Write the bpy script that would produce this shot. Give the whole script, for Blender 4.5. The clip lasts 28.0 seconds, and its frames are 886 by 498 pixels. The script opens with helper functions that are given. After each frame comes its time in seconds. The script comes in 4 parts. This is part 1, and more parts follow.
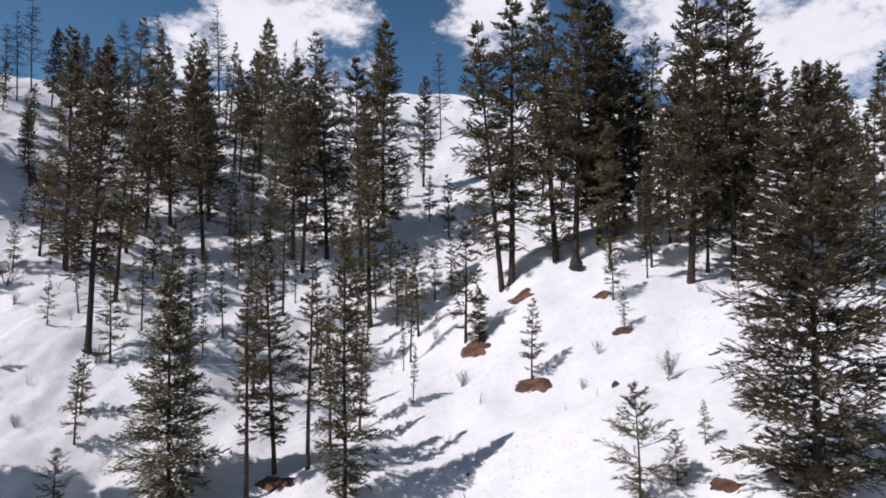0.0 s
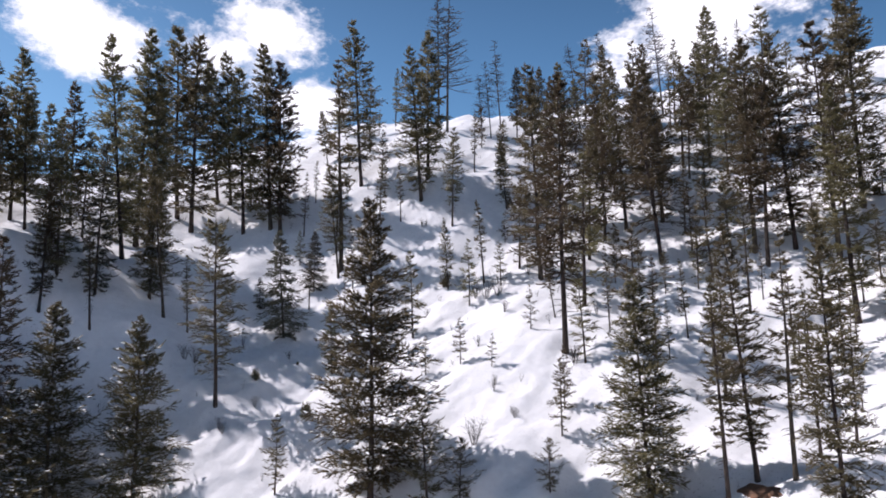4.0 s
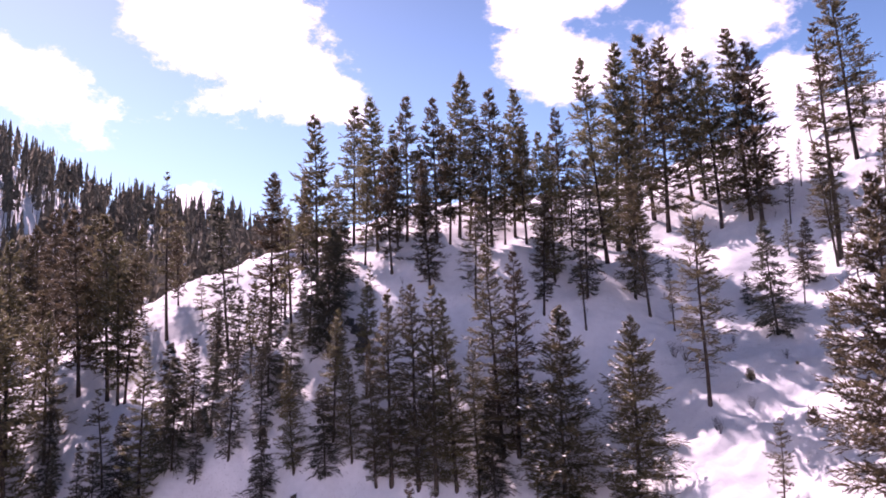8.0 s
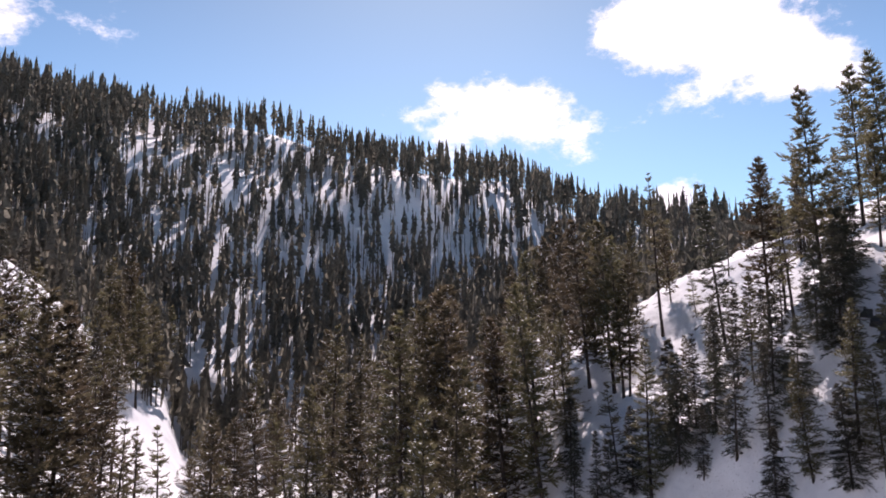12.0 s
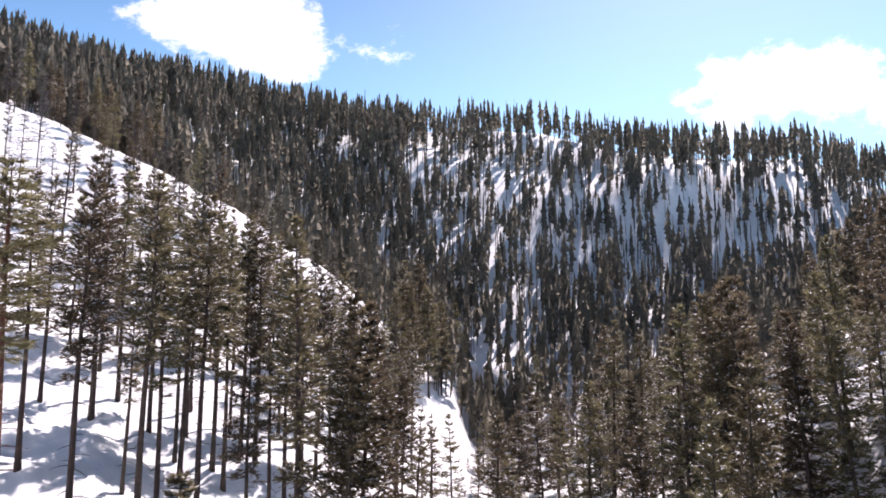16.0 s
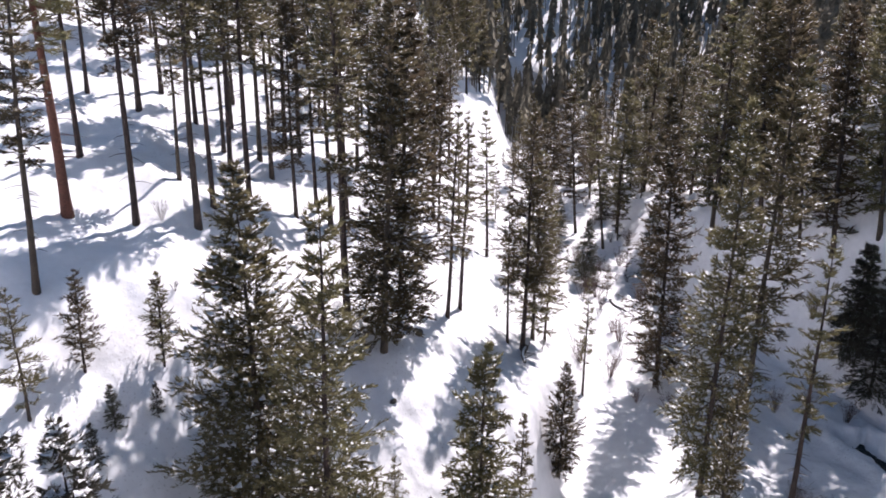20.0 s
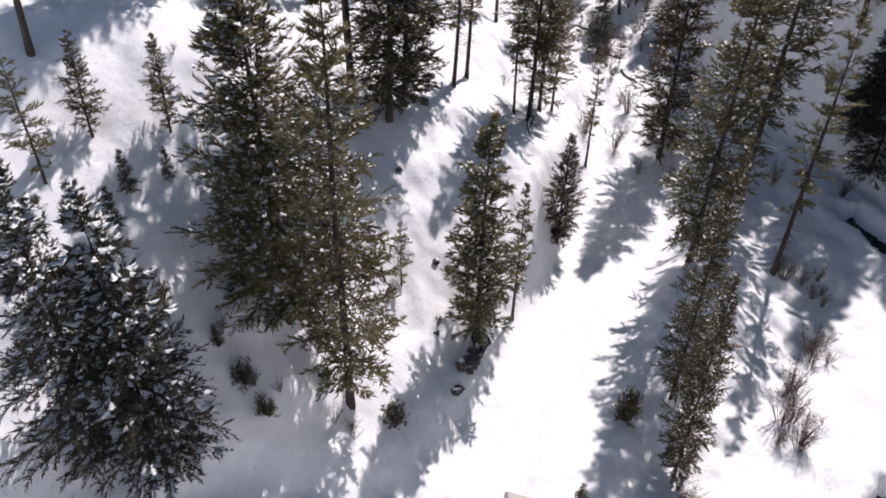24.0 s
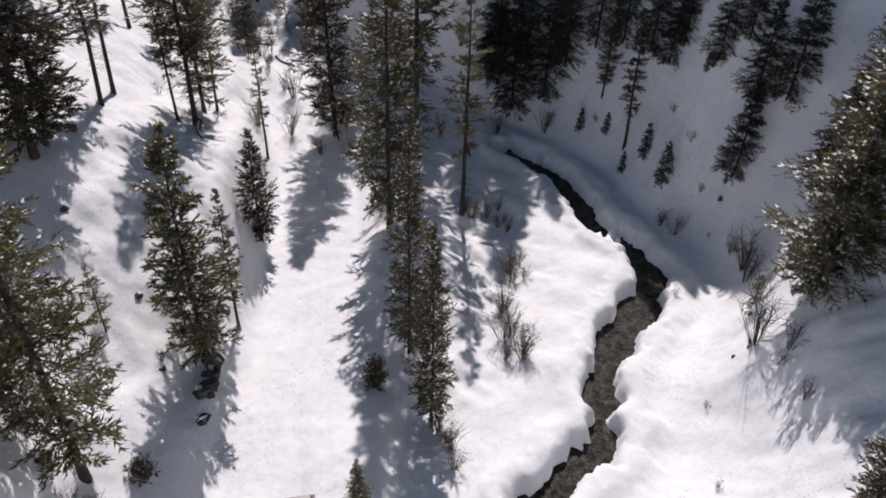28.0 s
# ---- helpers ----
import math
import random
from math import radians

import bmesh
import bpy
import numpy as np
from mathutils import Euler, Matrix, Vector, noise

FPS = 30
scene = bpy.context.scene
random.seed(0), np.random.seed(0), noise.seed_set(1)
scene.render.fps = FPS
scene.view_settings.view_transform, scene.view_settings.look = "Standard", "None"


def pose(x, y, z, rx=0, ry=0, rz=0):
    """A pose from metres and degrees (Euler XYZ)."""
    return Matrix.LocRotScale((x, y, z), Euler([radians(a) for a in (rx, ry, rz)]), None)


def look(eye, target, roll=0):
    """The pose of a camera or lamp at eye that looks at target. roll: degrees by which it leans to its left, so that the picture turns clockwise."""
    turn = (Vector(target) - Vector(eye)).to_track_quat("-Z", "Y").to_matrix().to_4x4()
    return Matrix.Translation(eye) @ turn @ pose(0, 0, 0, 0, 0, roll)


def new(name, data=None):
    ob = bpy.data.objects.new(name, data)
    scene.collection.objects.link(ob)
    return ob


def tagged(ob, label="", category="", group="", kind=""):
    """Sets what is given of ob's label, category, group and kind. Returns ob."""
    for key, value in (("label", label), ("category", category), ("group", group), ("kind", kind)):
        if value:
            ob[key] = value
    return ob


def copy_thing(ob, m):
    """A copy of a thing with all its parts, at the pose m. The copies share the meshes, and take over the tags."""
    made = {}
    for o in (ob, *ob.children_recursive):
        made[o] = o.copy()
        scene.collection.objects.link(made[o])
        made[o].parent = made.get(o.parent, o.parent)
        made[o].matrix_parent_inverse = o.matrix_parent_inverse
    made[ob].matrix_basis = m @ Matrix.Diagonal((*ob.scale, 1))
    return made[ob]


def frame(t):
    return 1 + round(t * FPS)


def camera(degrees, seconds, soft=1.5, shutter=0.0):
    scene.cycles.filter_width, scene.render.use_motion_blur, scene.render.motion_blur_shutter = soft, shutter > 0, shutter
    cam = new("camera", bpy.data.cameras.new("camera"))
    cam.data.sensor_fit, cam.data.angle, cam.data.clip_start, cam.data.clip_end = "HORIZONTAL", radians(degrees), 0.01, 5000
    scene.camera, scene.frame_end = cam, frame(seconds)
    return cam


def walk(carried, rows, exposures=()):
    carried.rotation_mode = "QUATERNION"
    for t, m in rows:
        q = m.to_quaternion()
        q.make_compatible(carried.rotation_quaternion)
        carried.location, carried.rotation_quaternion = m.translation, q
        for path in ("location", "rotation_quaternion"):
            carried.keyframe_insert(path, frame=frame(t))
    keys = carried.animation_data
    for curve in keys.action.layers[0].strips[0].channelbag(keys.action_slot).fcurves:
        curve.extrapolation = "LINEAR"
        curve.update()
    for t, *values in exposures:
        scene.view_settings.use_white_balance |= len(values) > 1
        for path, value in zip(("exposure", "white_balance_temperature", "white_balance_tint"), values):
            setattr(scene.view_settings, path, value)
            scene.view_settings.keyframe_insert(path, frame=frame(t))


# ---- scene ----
# ---- camera ----
cam = camera(64.33, 28.0, soft=1.75)
EYE = (0.0, 0.0, 35.0)
PATH = [
    (0, 0.46, 8.24, -0.03),
    (0.5, 5.20, 8.27, 0.05),
    (1, 9.58, 8.28, 0.13),
    (1.5, 14.37, 8.30, 0.15),
    (2, 18.75, 8.30, 0.16),
    (2.5, 23.56, 8.29, 0.17),
    (3, 27.96, 8.29, 0.21),
    (3.5, 32.33, 8.29, 0.17),
    (5.5, 50.84, 8.27, 0.13),
    (6, 55.76, 8.26, 0.14),
    (6.5, 60.28, 8.23, 0.15),
    (7, 65.20, 8.23, 0.16),
    (7.5, 69.74, 8.21, 0.15),
    (8, 74.72, 8.23, 0.11),
    (8.5, 79.23, 8.20, 0.11),
    (9, 84.21, 8.20, 0.05),
    (9.5, 88.78, 8.13, 0.03),
    (10, 93.79, 8.09, 0.02),
    (10.5, 98.40, 8.03, -0.02),
    (11, 103.48, 8.01, 0.00),
    (11.5, 108.14, 7.98, 0.07),
    (12, 113.21, 7.95, 0.08),
    (12.5, 117.82, 7.89, -0.00),
    (13, 122.90, 7.86, 0.08),
    (13.5, 127.40, 7.82, 0.13),
    (15.5, 135.08, 7.58, -0.16),
    (16, 135.24, 7.55, -0.20),
    (16.5, 135.54, 6.35, -0.24),
    (17, 136.06, 3.00, -0.31),
    (17.5, 136.48, -0.15, -0.40),
    (18, 136.88, -3.57, -0.48),
    (18.5, 137.22, -6.74, -0.51),
    (19, 137.61, -10.22, -0.60),
    (19.5, 137.93, -13.33, -0.65),
    (20, 138.28, -16.82, -0.68),
    (20.5, 138.59, -19.96, -0.75),
    (21, 138.90, -23.42, -0.78),
    (21.5, 139.19, -26.60, -0.81),
    (22, 139.51, -30.11, -0.78),
    (22.5, 139.83, -33.20, -0.82),
    (24.5, 138.02, -36.09, -0.96),
    (25, 131.51, -35.98, -1.20),
    (25.5, 128.55, -35.95, -1.16),
    (26, 128.02, -35.95, -1.22),
    (26.5, 124.14, -35.88, -1.29),
    (27, 119.83, -35.82, -1.36),
    (27.5, 115.24, -35.74, -1.47),
    (28, 110.70, -35.64, -1.60),
]
walk(cam, [(t, pose(*EYE, 90 + pitch, roll, yaw)) for t, yaw, pitch, roll in PATH], [(0,-0.47,6200,20),(3,-0.20,6150,21),(6,0.30,6300,24),(7.4,0.33,6500,29),(7.9,0.58,6700,60),(8.4,0.33,6500,29),(11,0.12,6550,31),(14,0.42,6600,30),(17,0.74,6400,27),(19,0.65,6300,25),(22,0.42,6250,22),(25,-0.06,6400,21),(28,-0.30,6400,21)])

# ---- sky with drifting fair-weather clouds, and the sun ----
SUN_YAW, SUN_HEIGHT = 112.0, 49.0


def toward(yaw, height):
    a, e = radians(yaw), radians(height)
    return Vector((-math.sin(a) * math.cos(e), math.cos(a) * math.cos(e), math.sin(e)))


world = bpy.data.worlds.new("sky")
scene.world = world
world.use_nodes = True
wn, wl = world.node_tree.nodes, world.node_tree.links
wn.clear()


def wnode(kind, **sets):
    n = wn.new(kind)
    for key, value in sets.items():
        if key == "op":
            n.operation = value
    return n


def wmath(op, a, b=None):
    n = wnode("ShaderNodeMath", op=op)
    for i, v in enumerate((a, b)):
        if v is None:
            continue
        if isinstance(v, (int, float)):
            n.inputs[i].default_value = v
        else:
            wl.new(v, n.inputs[i])
    return n.outputs[0]


sky = wn.new("ShaderNodeTexSky")
sky.sky_type, sky.sun_disc = "NISHITA", False
sky.sun_elevation, sky.sun_rotation = radians(SUN_HEIGHT), radians(-SUN_YAW)
sky.altitude, sky.air_density, sky.dust_density, sky.ozone_density = 1000, 1.0, 1.6, 2.4
way = wn.new("ShaderNodeTexCoord").outputs["Generated"]
puff = wn.new("ShaderNodeTexNoise")
puff.inputs["Scale"].default_value, puff.inputs["Detail"].default_value, puff.inputs["Roughness"].default_value = 7.0, 10, 0.66
stretch = wnode("ShaderNodeVectorMath", op="MULTIPLY")
wl.new(way, stretch.inputs[0])
stretch.inputs[1].default_value = (1, 1, 1.7)
wl.new(stretch.outputs[0], puff.inputs["Vector"])
# cumulus: yaw, height, half width and half height in degrees
CLOUDS = [
    (15.6, 25.5, 7.3, 4.4),
    (-3.6, 26.4, 3.9, 2.9),
    (-29.0, 22.3, 11.0, 6.0),
    (-18.0, 26.5, 4.0, 4.0),
    (54.5, 23.1, 5.4, 3.9),
    (47.6, 19.3, 2.9, 2.4),
    (86.0, 21.2, 4.4, 3.9),
    (64.2, 22.9, 5.4, 2.7),
    (51.6, 23.9, 4.4, 2.5),
    (65.3, 27.4, 6.8, 1.6),
    (107.8, 18.2, 6.8, 4.0),
    (92.0, 23.5, 8.2, 4.3),
    (151.3, 23.4, 7.8, 2.9),
    (95.0, 11.1, 2.9, 2.0),
]
cover = None
for yaw, high, wide, tall in CLOUDS:
    sub = wnode("ShaderNodeVectorMath", op="SUBTRACT")
    wl.new(way, sub.inputs[0])
    sub.inputs[1].default_value = toward(yaw, high)
    mul = wnode("ShaderNodeVectorMath", op="MULTIPLY")
    wl.new(sub.outputs[0], mul.inputs[0])
    k = 57.3 / wide
    mul.inputs[1].default_value = (k, k, 57.3 / tall)
    length = wnode("ShaderNodeVectorMath", op="LENGTH")
    wl.new(mul.outputs[0], length.inputs[0])
    body = wmath("SUBTRACT", 1.0, length.outputs["Value"])
    cover = body if cover is None else wmath("MAXIMUM", cover, body)
cover = wmath("MAXIMUM", cover, -0.75)
edge = wmath("ADD", cover, wmath("MULTIPLY", wmath("SUBTRACT", puff.outputs["Fac"], 0.5), 3.6))
mask = wn.new("ShaderNodeMapRange")
mask.interpolation_type = "SMOOTHSTEP"
mask.inputs["From Min"].default_value, mask.inputs["From Max"].default_value = -0.05, 0.55
wl.new(edge, mask.inputs["Value"])
white = wn.new("ShaderNodeMix")
white.data_type = "RGBA"
white.inputs["A"].default_value, white.inputs["B"].default_value = (13, 13.4, 14.0, 1), (22, 21.8, 21.5, 1)
wl.new(puff.outputs["Fac"], white.inputs["Factor"])
mixed = wn.new("ShaderNodeMix")
mixed.data_type = "RGBA"
wl.new(mask.outputs[0], mixed.inputs["Factor"])
clear = wn.new("ShaderNodeHueSaturation")
clear.inputs["Saturation"].default_value = 1.12
wl.new(sky.outputs[0], clear.inputs["Color"])
# a winter sky: paler and brighter towards the horizon, deep overhead
split = wn.new("ShaderNodeSeparateXYZ")
wl.new(way, split.inputs[0])
fade = wn.new("ShaderNodeMapRange")
fade.interpolation_type = "SMOOTHSTEP"
for key, value in (("From Min", 0.2), ("From Max", 0.8), ("To Min", 1.9), ("To Max", 0.65)):
    fade.inputs[key].default_value = value
wl.new(split.outputs["Z"], fade.inputs["Value"])
hue = wnode("ShaderNodeVectorMath", op="MULTIPLY")
wl.new(clear.outputs[0], hue.inputs[0])
hue.inputs[1].default_value = (0.86, 1.09, 1.0)
bright = wnode("ShaderNodeVectorMath", op="SCALE")
wl.new(hue.outputs[0], bright.inputs[0])
wl.new(fade.outputs[0], bright.inputs["Scale"])
wl.new(bright.outputs[0], mixed.inputs["A"])
wl.new(white.outputs["Result"], mixed.inputs["B"])
ground_glow = wn.new("ShaderNodeBackground")
ground_glow.inputs["Strength"].default_value = 0.068
wl.new(mixed.outputs["Result"], ground_glow.inputs["Color"])
wl.new(ground_glow.outputs[0], wn.new("ShaderNodeOutputWorld").inputs[0])

sun = new("sun", bpy.data.lights.new("sun", "SUN"))
sun.data.energy, sun.data.angle, sun.data.color = 4.6, radians(0.55), (1.0, 0.955, 0.89)
sun.matrix_world = look(toward(SUN_YAW, SUN_HEIGHT) * 300, (0, 0, 0))

# ---- materials ----


def material(name, base, rough, spread=0.25, scale=3.0, fine=30.0, bump=0.0, depth=0.05, metal=0.0, by_object=0.0, tint=None, gloss=0.5, coords="Object"):
    """A surface with variation at two scales (a broad one towards tint and a fine grain), a relief, and a shade of its own per object."""
    m = bpy.data.materials.new(name)
    m.use_nodes = True
    n, l = m.node_tree.nodes, m.node_tree.links
    b = n["Principled BSDF"]
    b.inputs["Roughness"].default_value, b.inputs["Metallic"].default_value = rough, metal
    b.inputs["Specular IOR Level"].default_value = gloss
    where = n.new("ShaderNodeTexCoord").outputs[coords]
    broad, grain = n.new("ShaderNodeTexNoise"), n.new("ShaderNodeTexNoise")
    for tex, s, d in ((broad, scale, 4), (grain, fine, 5)):
        tex.inputs["Scale"].default_value, tex.inputs["Detail"].default_value = s, d
        l.new(where, tex.inputs["Vector"])
    ramp = n.new("ShaderNodeMix")
    ramp.data_type = "RGBA"
    tint = tint or [c * 0.6 for c in base]
    ramp.inputs["A"].default_value, ramp.inputs["B"].default_value = (*base, 1), (*tint, 1)
    spot = n.new("ShaderNodeMapRange")
    spot.inputs["From Min"].default_value, spot.inputs["From Max"].default_value = 0.38, 0.66
    l.new(broad.outputs["Fac"], spot.inputs["Value"])
    l.new(spot.outputs[0], ramp.inputs["Factor"])
    hsv = n.new("ShaderNodeHueSaturation")
    val = n.new("ShaderNodeMapRange")
    val.inputs["From Min"].default_value, val.inputs["From Max"].default_value = 0.3, 0.7
    val.inputs["To Min"].default_value, val.inputs["To Max"].default_value = 1 - spread, 1 + spread
    l.new(grain.outputs["Fac"], val.inputs["Value"])
    value = val.outputs[0]
    if by_object:
        info = n.new("ShaderNodeObjectInfo")
        own = n.new("ShaderNodeMapRange")
        own.inputs["To Min"].default_value, own.inputs["To Max"].default_value = 1 - by_object, 1 + by_object
        l.new(info.outputs["Random"], own.inputs["Value"])
        mul = n.new("ShaderNodeMath")
        mul.operation = "MULTIPLY"
        l.new(value, mul.inputs[0])
        l.new(own.outputs[0], mul.inputs[1])
        value = mul.outputs[0]
        hue = n.new("ShaderNodeMapRange")
        hue.inputs["To Min"].default_value, hue.inputs["To Max"].default_value = 0.47, 0.525
        l.new(info.outputs["Random"], hue.inputs["Value"])
        l.new(hue.outputs[0], hsv.inputs["Hue"])
    l.new(value, hsv.inputs["Value"])
    l.new(ramp.outputs["Result"], hsv.inputs["Color"])
    l.new(hsv.outputs[0], b.inputs["Base Color"])
    if bump:
        bp = n.new("ShaderNodeBump")
        bp.inputs["Strength"].default_value, bp.inputs["Distance"].default_value = bump, depth
        l.new(grain.outputs["Fac"], bp.inputs["Height"])
        l.new(bp.outputs[0], b.inputs["Normal"])
    return m


def leafy(m, share=0.62):
    """Lets light pass through the needles."""
    n, l = m.node_tree.nodes, m.node_tree.links
    b, out = n["Principled BSDF"], n["Material Output"]
    thin, mix = n.new("ShaderNodeBsdfTranslucent"), n.new("ShaderNodeMixShader")
    l.new(b.inputs["Base Color"].links[0].from_socket, thin.inputs["Color"])
    mix.inputs["Fac"].default_value = share
    l.new(b.outputs[0], mix.inputs[1])
    l.new(thin.outputs[0], mix.inputs[2])
    l.new(mix.outputs[0], out.inputs["Surface"])
    return m


SNOW = material("snow", (0.87, 0.875, 0.885), 0.75, 0.04, 0.25, 1.6, 0.25, depth=0.14, tint=(0.80, 0.81, 0.83), gloss=0.25)


def litter(m, share):
    """Fallen needles and bark crumbs strewn over the snow in loose patches."""
    n, l = m.node_tree.nodes, m.node_tree.links
    b = n["Principled BSDF"]
    where = n.new("ShaderNodeTexCoord").outputs["Object"]
    amounts = []
    for size, low, high in ((6.0, 0.60, 0.70), (0.12, 0.42, 0.62)):
        tex, cut = n.new("ShaderNodeTexNoise"), n.new("ShaderNodeMapRange")
        tex.inputs["Scale"].default_value, tex.inputs["Detail"].default_value = size, 6
        l.new(where, tex.inputs["Vector"])
        cut.inputs["From Min"].default_value, cut.inputs["From Max"].default_value = low, high
        l.new(tex.outputs["Fac"], cut.inputs["Value"])
        amounts.append(cut.outputs[0])
    mul, amount = n.new("ShaderNodeMath"), n.new("ShaderNodeMath")
    mul.operation = amount.operation = "MULTIPLY"
    l.new(amounts[0], mul.inputs[0])
    l.new(amounts[1], mul.inputs[1])
    l.new(mul.outputs[0], amount.inputs[0])
    amount.inputs[1].default_value = share
    mix = n.new("ShaderNodeMix")
    mix.data_type = "RGBA"
    l.new(b.inputs["Base Color"].links[0].from_socket, mix.inputs["A"])
    mix.inputs["B"].default_value = (0.32, 0.30, 0.29, 1)
    l.new(amount.outputs[0], mix.inputs["Factor"])
    l.new(mix.outputs["Result"], b.inputs["Base Color"])


litter(SNOW, 0.6)


def lumpy(m, sizes):
    """Broader relief under the fine one: wind crust, melt hollows and lumps fallen from the trees."""
    n, l = m.node_tree.nodes, m.node_tree.links
    fine = n["Principled BSDF"].inputs["Normal"].links[0].from_node
    where, below = n.new("ShaderNodeTexCoord").outputs["Object"], None
    for scale, depth in sizes:
        tex, bp = n.new("ShaderNodeTexNoise"), n.new("ShaderNodeBump")
        tex.inputs["Scale"].default_value, tex.inputs["Detail"].default_value = scale, 3
        l.new(where, tex.inputs["Vector"])
        l.new(tex.outputs["Fac"], bp.inputs["Height"])
        bp.inputs["Strength"].default_value, bp.inputs["Distance"].default_value = 0.8, depth
        if below is not None:
            l.new(below, bp.inputs["Normal"])
        below = bp.outputs[0]
    l.new(below, fine.inputs["Normal"])


lumpy(SNOW, ((0.22, 0.55), (0.75, 0.14)))
TREE_SNOW = material("snow on branches", (0.86, 0.87, 0.89), 0.8, 0.05, 2, 12, 0.3, tint=(0.78, 0.8, 0.83), gloss=0.2)
PINE = leafy(material("pine needles", (0.185, 0.158, 0.090), 0.6, 0.4, 0.6, 7, by_object=0.28, tint=(0.122, 0.100, 0.062), gloss=0.3))
FIR = leafy(material("fir needles", (0.13, 0.122, 0.09), 0.6, 0.4, 0.8, 8, by_object=0.25, tint=(0.09, 0.088, 0.068), gloss=0.3))
BARK = material("pine bark", (0.066, 0.047, 0.036), 0.9, 0.4, 1.5, 14, 0.8, by_object=0.3, tint=(0.038, 0.029, 0.025))
RED_BARK = material("reddish pine bark", (0.14, 0.055, 0.036), 0.9, 0.4, 1.5, 14, 0.8, tint=(0.10, 0.045, 0.03))
DEAD = material("weathered dead wood", (0.085, 0.075, 0.070), 0.85, 0.35, 1.5, 16, 0.6, by_object=0.3, tint=(0.04, 0.036, 0.035))
TWIG = material("bare reddish twigs", (0.13, 0.085, 0.065), 0.85, 0.35, 2, 16, 0.3, by_object=0.25, tint=(0.08, 0.055, 0.045))
DIRT = material("bare brown earth and needles", (0.20, 0.105, 0.062), 0.95, 0.45, 1.4, 18, 0.9, tint=(0.07, 0.042, 0.03))
ROCK = material("dark wet rock", (0.075, 0.07, 0.068), 0.8, 0.4, 1.2, 9, 0.9, by_object=0.25, tint=(0.04, 0.038, 0.038))
# paler than the near needles: frost, plus distance haze put into the colour
HAZY_FAR_WOOD = leafy(material("far conifers paled by frost and haze", (0.25, 0.228, 0.18), 0.75, 0.35, 0.05, 1.0, tint=(0.175, 0.166, 0.138), gloss=0.2), 0.62)
# the lighter tint paints ripple glints into the water's colour
STREAM = material("dark stream water with ripple glints", (0.014, 0.012, 0.010), 0.30, 0.85, 1.6, 5.0, 0.9, depth=0.2, tint=(0.075, 0.064, 0.053), gloss=0.12)
CAR_PAINT = material("dusty beige car paint", (0.26, 0.245, 0.225), 0.35, 0.04, 2, 20, tint=(0.23, 0.215, 0.2), gloss=0.5)
GLASS_DARK = material("dark car glass", (0.012, 0.013, 0.014), 0.06, 0.02, 2, 20)
RUBBER = material("black rubber", (0.018, 0.018, 0.018), 0.85, 0.15, 4, 30)
CHROME = material("bright trim metal", (0.6, 0.6, 0.6), 0.25, 0.03, 4, 30, metal=1.0)
LAMP_RED = material("red tail lamp", (0.35, 0.02, 0.02), 0.2, 0.05, 4, 30)

# ---- the lie of the land: spot heights of a survey plan (x, y, z), smoothed ----
HILL = [(0, 38, 27.2), (5, 61, 39.9), (19, 54, 40), (6, 50, 32.8), (-2, 66, 35.7), (-7, 82, 48), (-3, 98, 58),
        (-33, 83, 49.6), (-43, 144, 90), (-26, 51, 34), (16, 27, 28), (48, 76, 54), (24, 92, 56), (2, 150, 91),
        (-50, 36, 30), (-57, 49, 36.4), (-66, 71, 57), (-71, 103, 77), (-25, 41, 26.6), (-50, 65, 43.8), (-12, 30, 21),
        (10, 12, 8), (-94, 15, 51), (-81, 7, 40.3), (-71, 39, 44), (-79, 61, 50.8), (-92, 61, 58), (-90, 80, 71),
        (-49, 26, 23), (-72, 3, 31), (-160, 130, 66), (140, 110, 85)]
VALLEY = [(-93, -2, 33.3), (-114, -11, 43), (-85, -24, 20), (-60, -4, 5.3), (-39, 10, 7.7), (-52, 5, 7.7), (-27, 6, 1),
          (-10, 3, -1), (-30, -12, -0.6), (-11, -49, 23), (-19, -88, 32), (-16, -43, 19.5), (-31, -41, 12.1), (-39, -34, 8.9),
          (-7, -44, 20), (-12, -37, 15.5), (-8, -33, 12), (-15, -27, 4.5), (-4, -22, 3), (20, -12, 3), (40, -50, 28), (60, 10, 12),
          (-28, -31, 5), (-48, -40, 6), (-70, -60, 5), (-52, -18, -0.2), (-64, -30, 1), (-95, -75, 4), (-50, -75, 23), (-20, 14, 8)]
MOUNTAIN = [(-421, -129, 138), (-400, -150, 136), (-334, -274, 155), (-386, -193, 146), (-427, -66, 108), (-306, -123, 64), (-263, -182, 58), (-160, -142, 13),
            (-130, -118, 6), (-43, -185, 89), (-84, -160, 67), (-122, -159, 49), (-130, -399, 178), (-292, -317, 167), (-365, -224, 148),
            (-258, -189, 60), (-560, -420, 160), (-640, -120, 90), (-200, -60, 30), (-700, 250, 60), (-300, 300, 95), (0, 420, 120),
            (300, 300, 140), (420, -120, 110), (200, -300, 120), (0, -600, 190), (-700, -700, 150), (800, 700, 160), (800, -700, 150),
            (-100, 800, 120), (120, -120, 70), (-70, -330, 151), (-127, -221, 64), (-154, -197, 46), (-85, -235, 90)]
SPOTS = np.array(HILL + VALLEY + MOUNTAIN, float)
ROAD = [(60, 22), (20, 6), (-6, -6.4), (-20.8, -14.8), (-25.5, -17.6), (-30.6, -20.5), (-39, -25), (-49, -30), (-60, -37), (-70, -46), (-90, -66), (-125, -104), (-170, -150)]
